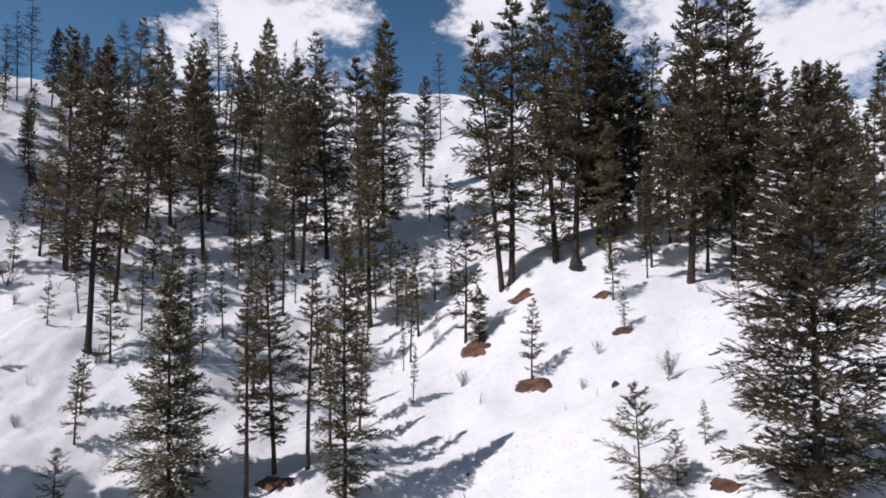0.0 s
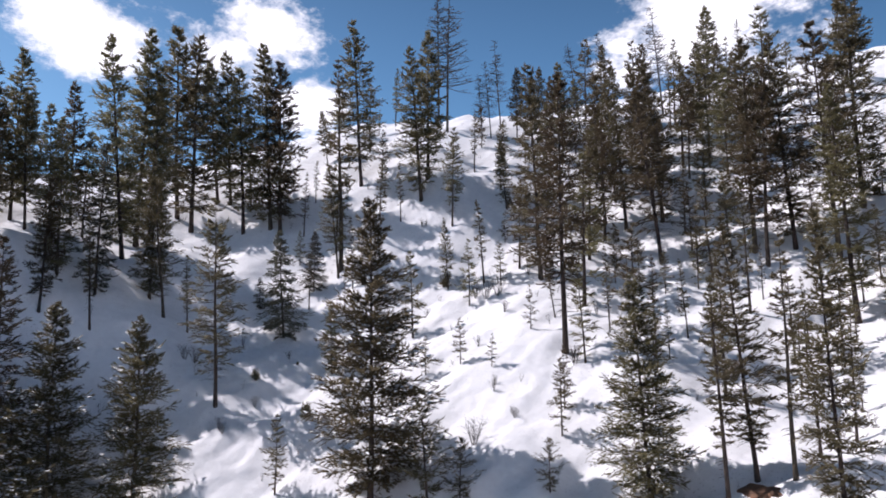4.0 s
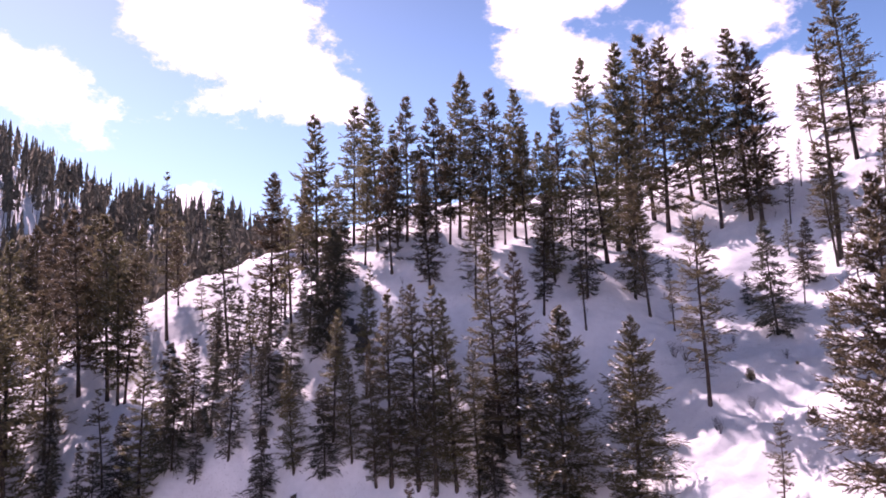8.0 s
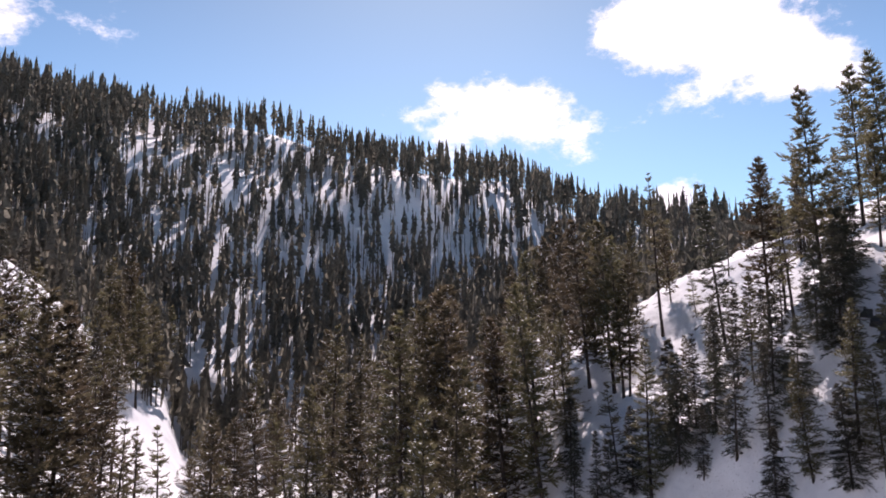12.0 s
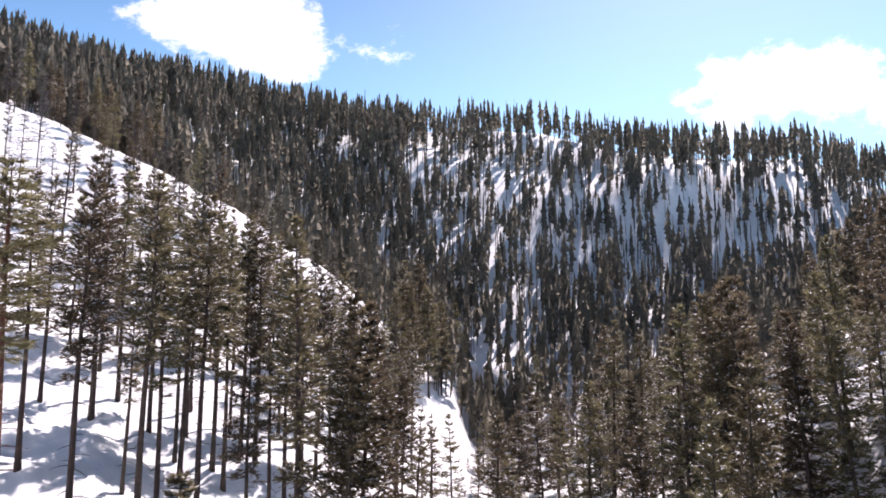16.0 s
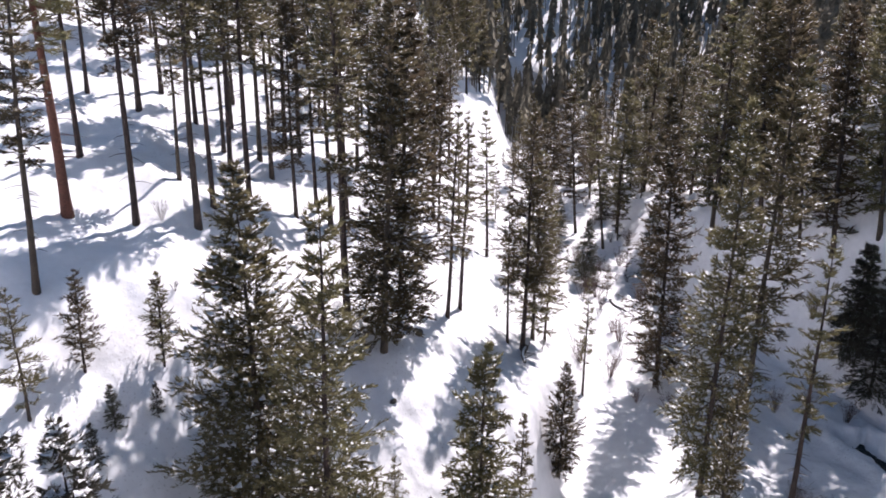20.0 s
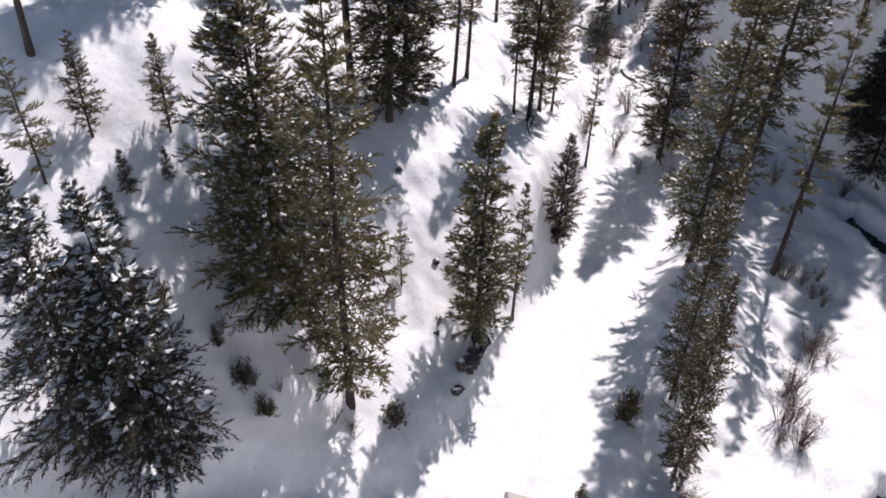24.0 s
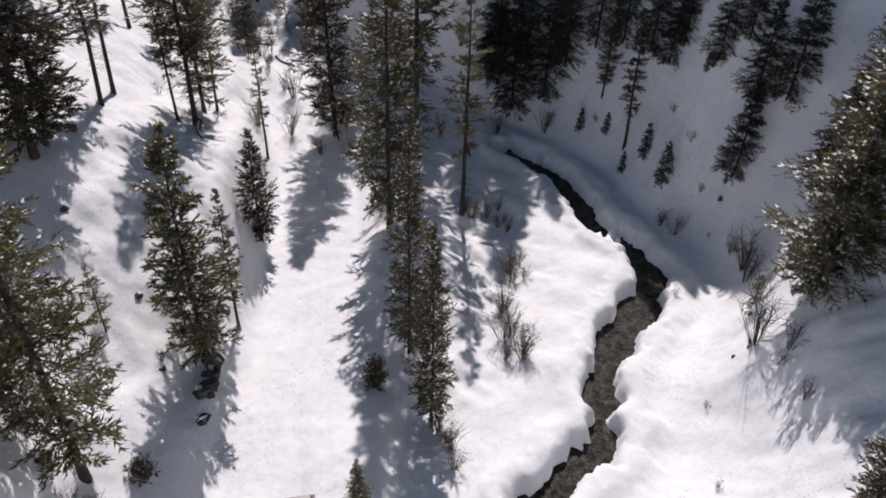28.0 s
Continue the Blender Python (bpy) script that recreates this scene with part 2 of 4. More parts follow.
CREEK = [(60, 34), (14, 14), (-14, 2), (-24, -2.6), (-27.2, -2.1), (-29.3, -1.2), (-31.8, 0.5), (-33.9, -0.5), (-37.2, -1.1), (-41.7, -0.6), (-45.7, 0.3), (-49.8, 1.0), (-52.8, -0.1),
         (-54.7, -2.5), (-56.7, -5.2), (-61.7, -8.5), (-64.8, -12.2), (-66.5, -15.8), (-70, -24), (-78, -42), (-86, -58), (-102, -76), (-132, -110), (-175, -158)]


def spline(points):
    """A dense polyline through the points, as an array."""
    p = np.array(points, float)
    p = np.vstack([2 * p[0] - p[1], p, 2 * p[-1] - p[-2]])
    out = []
    for a, b, c, d in zip(p[:-3], p[1:-2], p[2:-1], p[3:]):
        for s in np.linspace(0, 1, 9)[:-1]:
            out.append(0.5 * (2 * b + (c - a) * s + (2 * a - 5 * b + 4 * c - d) * s * s + (3 * b - a - 3 * c + d) * s ** 3))
    return np.array(out + [p[-2]])


def distance_to(line, x, y):
    """Distance from the points to the polyline, and which side: positive on the left of its way."""
    best, side = np.full(x.shape, 1e9), np.zeros(x.shape)
    for (ax, ay), (bx, by) in zip(line[:-1], line[1:]):
        dx, dy = bx - ax, by - ay
        s = np.clip(((x - ax) * dx + (y - ay) * dy) / (dx * dx + dy * dy + 1e-9), 0, 1)
        d = np.hypot(x - ax - s * dx, y - ay - s * dy)
        near = d < best
        best = np.where(near, d, best)
        side = np.where(near, np.sign(dx * (y - ay) - dy * (x - ax)), side)
    return best, side


def waves(x, y, size, seed, count=14):
    """A smooth uneven field between about -1 and 1 with features of that size."""
    rng = np.random.RandomState(seed)
    out = np.zeros(np.shape(x))
    for _ in range(count):
        a, k, ph = rng.uniform(0, 2 * np.pi), 2 * np.pi / (size * rng.uniform(0.6, 1.7)), rng.uniform(0, 2 * np.pi)
        out = out + np.sin(k * (x * np.cos(a) + y * np.sin(a)) + ph)
    return out / np.sqrt(count)


SOFT = 14.0
_gap = np.sqrt((SPOTS[:, None, 0] - SPOTS[None, :, 0]) ** 2 + (SPOTS[:, None, 1] - SPOTS[None, :, 1]) ** 2 + SOFT ** 2)
WEIGHTS = np.linalg.solve(_gap + 0.02 * SOFT * np.eye(len(SPOTS)) * -1, SPOTS[:, 2] - 40.0)
ROAD_LINE, CREEK_LINE = spline(ROAD), spline(CREEK)


def smooth(e0, e1, v):
    s = np.clip((v - e0) / (e1 - e0), 0, 1)
    return s * s * (3 - 2 * s)


def valley_level(x, y):
    """Height of the road along the valley: level near the start, then gently uphill."""
    return 0.035 * np.clip(np.hypot(x + 20, y + 18) - 35, 0, 300)


def land(x, y):
    """Height of the snow at x, y."""
    x, y = np.asarray(x, float), np.asarray(y, float)
    z = np.full(x.shape, 40.0)
    for (px, py, _), w in zip(SPOTS, WEIGHTS):
        z = z + w * np.sqrt((x - px) ** 2 + (y - py) ** 2 + SOFT ** 2)
    far = np.hypot(x + 25, y)
    z = z + 0.55 * waves(x, y, 13, 3) * smooth(12, 45, far) * (1 - smooth(120, 200, far)) + 0.20 * waves(x, y, 4.5, 5) + 0.085 * waves(x, y, 1.7, 8)
    z = z + 5.0 * waves(x, y, 120, 11) * smooth(170, 380, far) + 0.5 * waves(x, y, 32, 12) * smooth(120, 260, far)
    z = z + 0.10 * waves(x, y, 2.3, 9) * (1 - smooth(25, 60, far))
    level = valley_level(x, y)
    d, side = distance_to(ROAD_LINE, x, y)
    flat = level + 0.03 * waves(x, y, 2.2, 21)
    for off in (-0.85, 0.85):
        flat = flat - 0.15 * smooth(-68, -56, x) * np.exp(-((d * side - off) / 0.32) ** 2)
    near = (1 - smooth(3.4, 7.0, d)) * (0.25 + 0.75 * smooth(-78, -60, x))
    z = z * (1 - near) + flat * near
    c, side = distance_to(CREEK_LINE, x, y)
    flood = 1 - smooth(4.0, 12.0, c)
    z = z * (1 - flood) + (level - 0.7 + 0.13 * waves(x, y, 6, 31)) * flood
    bank = c + 0.30 * waves(x, y, 3.4, 33) + 0.15 * waves(x, y, 1.2, 34)
    width = 1.12 + 0.24 * waves(x, y, 6, 35) + 0.45 * np.exp(-((x + 45) / 5) ** 2) + 0.25 * smooth(-52, -58, x)
    width = np.where(y < -17, np.minimum(width, 0.25 + 1.3 * waves(x, y, 7, 37)), width)
    cut = 1 - smooth(width - 0.25, width + 0.25, bank)
    pillow = np.exp(-((bank - width - 1.1) / 0.9) ** 2) * (1 - cut)
    z = z + 0.45 * pillow
    return z * (1 - cut) + (level - 2.3 + 0.16 * waves(x, y, 1.1, 36)) * cut



# ---- building helpers ----
def mesh_of(name, verts, faces, mat, smooth_faces=True):
    me = bpy.data.meshes.new(name)
    me.from_pydata(verts, [], faces)
    me.materials.append(mat)
    if smooth_faces:
        me.polygons.foreach_set("use_smooth", [True] * len(me.polygons))
    me.update()
    return me


def piece(name, me, parent=None, label=""):
    """A mesh as one object, under its thing where one is given."""
    ob = new(name, me)
    if parent is not None:
        ob.parent = parent
    return tagged(ob, label) if label else ob


def part(name, bm, mat, parent, label=""):
    me = bpy.data.meshes.new(name)
    bm.to_mesh(me)
    bm.free()
    me.materials.append(mat)
    return piece(name, me, parent, label)


def height(x, y):
    return float(land(np.array([x]), np.array([y]))[0])


# ---- the ground: one sheet of snow, fine near the stream and coarse towards the horizon ----
def ground_sheet(n=560):
    s = np.linspace(-1, 1, n)
    gx = -42 + 14.0 * np.sinh(4.88 * s)
    gy = -4 + 14.0 * np.sinh(4.88 * s)
    x, y = np.meshgrid(gx, gy)
    z = land(x.ravel(), y.ravel())
    verts = np.column_stack([x.ravel(), y.ravel(), z])
    i = np.arange(n * n).reshape(n, n)
    faces = np.column_stack([i[:-1, :-1].ravel(), i[:-1, 1:].ravel(), i[1:, 1:].ravel(), i[1:, :-1].ravel()])
    return mesh_of("ground", verts.tolist(), faces.tolist(), SNOW)


ground = tagged(new("ground", ground_sheet()), "deep white snow over a steep wooded valley with a packed track", "snow ground", kind="structure")


def stream_sheet():
    """The water: a strip along the stream's line, a little below the snow banks."""
    line = CREEK_LINE
    verts, faces = [], []
    for k, (x, y) in enumerate(line):
        a, b = line[max(k - 1, 0)], line[min(k + 1, len(line) - 1)]
        d = (b - a) / (np.hypot(*(b - a)) + 1e-9)
        for w in np.linspace(-4.5, 4.5, 13):
            px, py = x - d[1] * w, y + d[0] * w
            verts.append((px, py, float(valley_level(px, py)) - 1.85 + 0.03 * math.sin(px * 2.1 + py)))
    for k in range(len(line) - 1):
        for j in range(12):
            a = k * 13 + j
            faces.append((a, a + 1, a + 14, a + 13))
    return mesh_of("water", verts, faces, STREAM)


tagged(new("water", stream_sheet()), "narrow dark stream running between rounded snow banks", "stream", kind="structure")



# ---- trees ----
def tube(verts, faces, pts, radii, sides):
    """Adds a tapered tube along the points."""
    base = len(verts)
    for k, (p, rad) in enumerate(zip(pts, radii)):
        q = pts[min(k + 1, len(pts) - 1)] - pts[max(k - 1, 0)]
        q = q.normalized()
        u = q.orthogonal().normalized()
        v = q.cross(u)
        for j in range(sides):
            a = 2 * math.pi * j / sides
            verts.append(p + u * (rad * math.cos(a)) + v * (rad * math.sin(a)))
    for k in range(len(pts) - 1):
        for j in range(sides):
            a, b = base + k * sides + j, base + k * sides + (j + 1) % sides
            faces.append((a, b, b + sides, a + sides))


def tuft(verts, faces, at, way, size, blades, rng, thick=0.19):
    """A brush of needles: slim leaf-shaped blades that fan out round the twig's end."""
    way = way.normalized()
    u = way.orthogonal().normalized()
    v = way.cross(u)
    for _ in range(blades):
        a, open_ = rng.uniform(0, 2 * math.pi), rng.uniform(0.25, 1.25)
        d = (way * math.cos(open_) + (u * math.cos(a) + v * math.sin(a)) * math.sin(open_))
        side = d.cross(Vector((rng.uniform(-1, 1), rng.uniform(-1, 1), rng.uniform(-1, 1)))).normalized()
        ln = size * rng.uniform(0.7, 1.25)
        w = ln * thick * rng.uniform(0.7, 1.3)
        s = at - d * (0.2 * ln)
        i = len(verts)
        verts.extend((s - side * (w * 0.4), s + side * (w * 0.6), s + d * ln))
        faces.append((i, i + 1, i + 2))


def spray(verts, faces, at, way, reach, blades, size, thick, rng):
    """A side twig clothed with slim needle blades, like a flat bottle brush that droops a little at its end."""
    side = Vector((-way.y, way.x, 0)).normalized()
    for k in range(blades):
        q = (k + rng.random()) / blades
        p = at + way * (reach * q) - Vector((0, 0, 0.10 * reach * q * q))
        a, lift = rng.uniform(-1.15, 1.15), rng.uniform(-0.35, 0.6)
        ca, sa = math.cos(a), math.sin(a)
        dx, dy, dz = way.x * ca + side.x * sa, way.y * ca + side.y * sa, way.z * ca + lift
        ln = size * rng.uniform(0.65, 1.25)
        w = ln * thick * rng.uniform(0.7, 1.3)
        turn = rng.uniform(-1.2, 1.2)
        cx, cy, cz = -dy * math.cos(turn) * w * 0.5, dx * math.cos(turn) * w * 0.5, math.sin(turn) * w * 0.5
        i = len(verts)
        verts.extend(((p.x - cx, p.y - cy, p.z - cz), (p.x + cx, p.y + cy, p.z + cz), (p.x + dx * ln, p.y + dy * ln, p.z + dz * ln)))
        faces.append((i, i + 1, i + 2))


def cap(verts, faces, at, way, size, rng):
    """A low ridge of snow along a twig."""
    way = Vector((way.x, way.y, rng.uniform(-0.1, 0.3))).normalized()
    side = Vector((-way.y, way.x, 0)).normalized()
    i = len(verts)
    w, ln = size * rng.uniform(0.4, 0.65), size * rng.uniform(0.8, 1.5)
    drop = Vector((0, 0, -0.55 * size))
    verts.extend((at - way * ln * 0.7, at + side * w + drop, at + way * ln, at - side * w + drop))
    faces.extend(((i, i + 1, i + 2), (i, i + 2, i + 3)))


def conifer(name, label, seed, tall, clear, spread, whorls, per, sprays, blades, size, needles, bark=None, droop=0.2, peak=0.3, snow=0.14, lean=0.02, gaps=0.12, low=0.0, plain=False, pad=1.0, thick=0.24, full=0.74, ragged=0.42):
    """A conifer as a thing: trunk, limbs in whorls, crown of needle sprays and the snow that lies on it. clear: the share of
    bare trunk; spread: the longest limb; peak: where in the crown the limbs are longest; low: dead stubs below the crown."""
    rng = random.Random(seed)
    bark = bark or BARK
    tree = tagged(new(name), label, "tree")
    rad = tall * 0.0085 + 0.03
    bend = Vector((rng.uniform(-1, 1), rng.uniform(-1, 1), 0)) * lean * tall
    wob = rng.uniform(0, 6)

    def axis(s):
        return Vector((0, 0, s * tall - 0.5 * (s == 0))) + bend * s * s + Vector((math.sin(s * 7 + wob), math.cos(s * 5 + wob), 0)) * (0.012 * tall * s * (1 - s))

    vs, fs = [], []
    steps = [0, 0.02, 0.06] + [0.06 + 0.94 * k / 9 for k in range(1, 10)]
    tube(vs, fs, [axis(s) for s in steps], [rad * (1.35 if s == 0 else 1.15 if s < 0.03 else (1 - s) ** 0.85 + 0.04) for s in steps], 8)
    piece("trunk", mesh_of("trunk", vs, fs, bark), tree)
    lv, lf, nv, nf, sv, sf = [], [], [], [], [], []
    for w in range(whorls):
        start, band = rng.uniform(0, 6.28), rng.uniform(0.8, 1.12)
        for b in range(per):
            if rng.random() < gaps:
                continue
            s = clear + (1 - clear) * (w + rng.uniform(-1.3, 1.3)) / whorls
            s = min(max(s, 0.03), 0.99)
            c = (s - clear) / (1 - clear)
            prof = (0.55 + 0.45 * max(c, 0) / peak) if c < peak else max(0.05, ((1 - c) / (1 - peak)) ** full)
            a = start + 2 * math.pi * b / per + rng.uniform(-0.4, 0.4)
            ln = spread * prof * band * rng.uniform(1 - ragged, 1.1)
            out = Vector((math.cos(a), math.sin(a), 0))
            rise = (0.62 * c - droop) + rng.uniform(-0.2, 0.2)
            bow = 0.20 if droop < 0.3 else 0.10
            p0 = axis(s)
            pts = [p0 + out * (ln * q) + Vector((0, 0, ln * (rise * q + bow * (q * q - 0.5 * q)))) for q in (0, 0.5, 1)]
            r0 = 0.012 + 0.018 * ln / max(spread, 0.1) * (tall / 20)
            tube(lv, lf, pts[::2] if plain else pts, (r0 * 1.6, r0 * 0.4) if plain else (r0 * 1.6, r0, r0 * 0.4), 3)
            count = max(2, int(sprays * (0.35 + 0.65 * prof) + 0.5))
            limb = (pts[2] - pts[0]).normalized()
            for k in range(count):
                q = 0.14 + 0.86 * (k + rng.random()) / count
                at = pts[0].lerp(pts[1], q * 2) if q < 0.5 else pts[1].lerp(pts[2], min(1.0, q * 2 - 1))
                turn = (1 if k % 2 else -1) * rng.uniform(0.35, 1.15) * (1.15 - 0.75 * q)
                way = Vector((limb.x * math.cos(turn) - limb.y * math.sin(turn), limb.x * math.sin(turn) + limb.y * math.cos(turn), limb.z * 0.7 + rng.uniform(-0.5, 0.65)))
                reach = ln * 0.40 * (1.12 - 0.65 * q) * rng.uniform(0.7, 1.2) + size * 0.3
                spray(nv, nf, at, way, reach, blades, size, thick, rng)
                if rng.random() < snow:
                    cap(sv, sf, at + way * (reach * rng.uniform(0.3, 1.0)) + Vector((0, 0, size * rng.uniform(0.15, 0.4))), way, pad * size * rng.uniform(0.16, 0.4), rng)
    for _ in range(int(low)):
        s, a, ln = rng.uniform(0.12, max(clear, 0.2)), rng.uniform(0, 6.28), spread * rng.uniform(0.2, 0.6)
        out = Vector((math.cos(a), math.sin(a), rng.uniform(-0.35, 0.1)))
        tube(lv, lf, [axis(s), axis(s) + out * ln * 0.6, axis(s) + out * ln + Vector((0, 0, -0.1 * ln))], (0.035, 0.022, 0.01), 3)
    tuft(nv, nf, axis(0.985), Vector((0, 0, 1)), size * 1.3, blades * 2, rng)
    tagged(piece("branchwork", mesh_of("branchwork", lv, lf, bark), tree), kind="stuff")
    tagged(piece("crown", mesh_of("crown", nv, nf, needles, False), tree), kind="stuff")
    if sv:
        tagged(piece("snow_load", mesh_of("snow_load", sv, sf, TREE_SNOW), tree, "snow lying on the twigs"), kind="stuff")
    tree["made"] = tall
    return tree


def dead_conifer(name, label, seed, tall, stubs, reach):
    rng = random.Random(seed)
    tree = tagged(new(name), label, "dead tree")
    bend = Vector((rng.uniform(-1, 1), rng.uniform(-1, 1), 0)) * 0.025 * tall
    vs, fs = [], []
    steps = [k / 8 for k in range(9)]
    tube(vs, fs, [Vector((0, 0, s * tall - 0.5 * (s == 0))) + bend * s * s for s in steps], [(0.14 if stubs > 20 else 0.22) * (1.05 - s) * tall / 20 + 0.02 for s in steps], 7)
    piece("trunk", mesh_of("trunk", vs, fs, DEAD), tree)
    lv, lf = [], []
    for _ in range(stubs):
        s, a = rng.uniform(0.28, 0.98), rng.uniform(0, 6.28)
        ln = reach * (1.15 - s) * rng.uniform(0.5, 1.2) + 0.25
        p = Vector((0, 0, s * tall)) + bend * s * s
        out = Vector((math.cos(a), math.sin(a), rng.uniform(-0.15, 0.45)))
        e = p + out * ln
        tube(lv, lf, [p, p + out * ln * 0.5 + Vector((0, 0, -0.05 * ln)), e], (0.06, 0.042, 0.02), 3)
        for _ in range(3):
            q = p.lerp(e, rng.uniform(0.4, 0.9))
            tube(lv, lf, [q, q + Vector((rng.uniform(-1, 1), rng.uniform(-1, 1), rng.uniform(0, 0.6))) * ln * 0.35], (0.032, 0.016), 3)
    tagged(piece("branchwork", mesh_of("branchwork", lv, lf, DEAD), tree), kind="stuff")
    tree["made"] = tall
    return tree


KINDS = {
    "pine": [conifer("pine_tree", "tall pine with a bare lower trunk and snow-dusted olive crown", 10 + k, 24, c, sp, wh, 5, 12, 16, 0.31, PINE,
                     thick=0.31, pad=1.2, peak=pk, low=22, snow=0.65, lean=0.015, gaps=g)
             for k, (c, sp, wh, pk, g) in enumerate([(0.15, 3.7, 30, 0.26, 0.08), (0.24, 3.3, 28, 0.30, 0.12), (0.10, 3.8, 32, 0.22, 0.08), (0.26, 3.5, 27, 0.34, 0.10), (0.15, 3.1, 31, 0.28, 0.12), (0.20, 3.8, 28, 0.30, 0.15)])],
    "frosted_pine": [conifer("frosted_pine", "pine clothed to its foot with frost and snow on the crown", 180 + k, 24, c, sp, 34, 5, 12, 17, 0.31, PINE, peak=0.2, snow=0.9, pad=1.25, gaps=0.08, thick=0.31)
                     for k, (c, sp) in enumerate([(0.05, 3.6), (0.08, 3.2), (0.04, 3.9)])],
    "bank_pine": [conifer("tall_pine", "tall straight pine with a long bare trunk and frosted crown", 140 + k, 25, c, sp, wh, 5, 9, 14, 0.31, PINE,
                          thick=0.30, pad=1.6, peak=0.36, low=26, snow=0.7, lean=0.012, gaps=0.1, full=0.75)
                  for k, (c, sp, wh) in enumerate([(0.44, 2.4, 24), (0.36, 2.2, 26), (0.50, 2.5, 21), (0.42, 2.1, 24)])],
    "red_pine": [conifer("red_barked_pine", "tall pine with a rust-red bare trunk", 150, 25, 0.48, 2.8, 20, 5, 11, 9, 0.42, PINE, bark=RED_BARK, peak=0.4, low=16, snow=0.25, lean=0.01, full=0.7)],
    "slender_pine": [conifer("slender_pine", "thin pine with a sparse narrow crown", 30 + k, 20, 0.30, 1.7, 22, 4, 8, 13, 0.30, PINE, low=26, thick=0.3, snow=0.2, gaps=0.2, lean=0.03) for k in range(3)],
    "dense_pine": [conifer("dense_pine", "large dark pine with a dense crown carrying a little snow", 40 + k, 24, 0.07, 3.7, 36, 6, 14, 16, 0.31, PINE, peak=0.2, snow=0.55, pad=1.6, gaps=0.09, thick=0.31) for k in range(3)],
    "broad_pine": [conifer("broad_pine", "broad pine with snow lying on its branches", 50 + k, 20, 0.05, 4.5, 36, 7, 22, 20, 0.24, PINE, peak=0.2, snow=0.4, gaps=0.06, low=6, pad=3.2, thick=0.33) for k in range(3)],
    "young_pine": [conifer("young_pine", "small open young pine standing in the snow", 60 + k, 8, 0.14, 1.6, 16, 4, 9, 11, 0.23, PINE, thick=0.25, ragged=0.5, snow=0.3, gaps=0.15, lean=0.02) for k in range(4)],
    "open_pine": [conifer("open_pine", "young open pine with brushes of needles under fresh snow", 65 + k, 8, 0.08, 2.5, 14, 5, 8, 24, 0.30, PINE, droop=0.05, snow=0.5, gaps=0.15, lean=0.03, thick=0.13, ragged=0.6, full=0.6) for k in range(2)],
    "bushy_pine": [conifer("bushy_pine", "bushy green young pine by the snowy track", 70 + k, 11, 0.06, 1.9, 25, 6, 11, 17, 0.22, PINE, snow=0.7, gaps=0.06, thick=0.31, pad=1.4) for k in range(2)],
    "fir": [conifer("fir_tree", "dark dense fir with drooping branches down to the snow", 80 + k, 14, 0.03, 3.6, 30, 6, 11, 15, 0.31, FIR, droop=0.45, peak=0.1, snow=0.2, gaps=0.05, thick=0.28) for k in range(3)],
    "snowy_fir": [conifer("snowy_fir", "dark conifer with thick clumps of snow on its boughs", 160 + k, 18, 0.03, 4.0, 32, 6, 16, 18, 0.25, FIR, droop=0.3, peak=0.16, snow=0.4, gaps=0.04, pad=3.8, thick=0.32) for k in range(2)],
    "young_fir": [conifer("young_fir", "little dark fir half buried in snow", 90 + k, 4, 0.02, 1.0, 14, 6, 6, 9, 0.22, FIR, droop=0.35, peak=0.1, snow=0.16, gaps=0.05) for k in range(2)],
    "hill_pine": [conifer("hill_pine", "dark snow-dusted pine among others on the hillside", 120 + k, 22, c, sp, 26, 5, 8, 10, 0.48, PINE, peak=0.26, snow=0.75, pad=0.85, low=10, thick=0.34, gaps=0.08, plain=True) for k, (c, sp) in enumerate([(0.20, 3.4), (0.12, 3.4), (0.24, 3.2), (0.16, 3.0)])],
    "ridge_pine": [conifer("ridge_pine", "dark snow-dusted pine on the upper slope", 170 + k, 22, c, sp, 20, 5, 5, 8, 0.62, PINE, peak=0.26, snow=0.7, low=5, thick=0.34, gaps=0.06, plain=True) for k, (c, sp) in enumerate([(0.24, 2.5), (0.14, 2.5), (0.32, 2.3)])],
    "hill_fir": [conifer("hill_fir", "narrow dark fir among others on the hillside", 130 + k, 20, 0.06, 2.8, 26, 6, 6, 9, 0.50, FIR, droop=0.4, peak=0.12, snow=0.4, thick=0.30, gaps=0.06, plain=True) for k in range(3)],
    "dead_tree": [dead_conifer("dead_tree", "bare grey dead conifer on the ridge", 100 + k, 20, 110, 3.4) for k in range(3)],
    "snag": [dead_conifer("snag", "broken dark snag with few stubs", 110 + k, 10, 7, 0.8) for k in range(2)],
}
USED = {}


def plant(kind, area, x, y, tall, wide=1.0, east=0.0, north=0.0):
    """One tree: the first of each make stands itself, the rest are copies of it. east, north: how far its tip leans out."""
    makes = KINDS[kind]
    n = USED[kind] = USED.get(kind, -1) + 1
    make = makes[n % len(makes)]
    rng = random.Random(int(x * 131 + y * 17))
    k = tall / make["made"]
    tilt = Vector((0, 0, 1)).rotation_difference(Vector((east, north, tall))).to_matrix().to_4x4()
    m = pose(x, y, height(x, y)) @ tilt @ pose(0, 0, 0, rng.uniform(-1, 1), rng.uniform(-1, 1), rng.uniform(0, 360)) @ Matrix.Diagonal((wide * k * rng.uniform(0.92, 1.1), wide * k * rng.uniform(0.92, 1.1), k, 1))
    if n < len(makes):
        make.matrix_basis = m
        tree = make
    else:
        tree = make.copy()
        scene.collection.objects.link(tree)
        tree.matrix_basis = m
        for child in make.children:
            c = child.copy()
            scene.collection.objects.link(c)
            c.parent = tree
    return tagged(tree, group=area.replace("_", " ") + " trees")



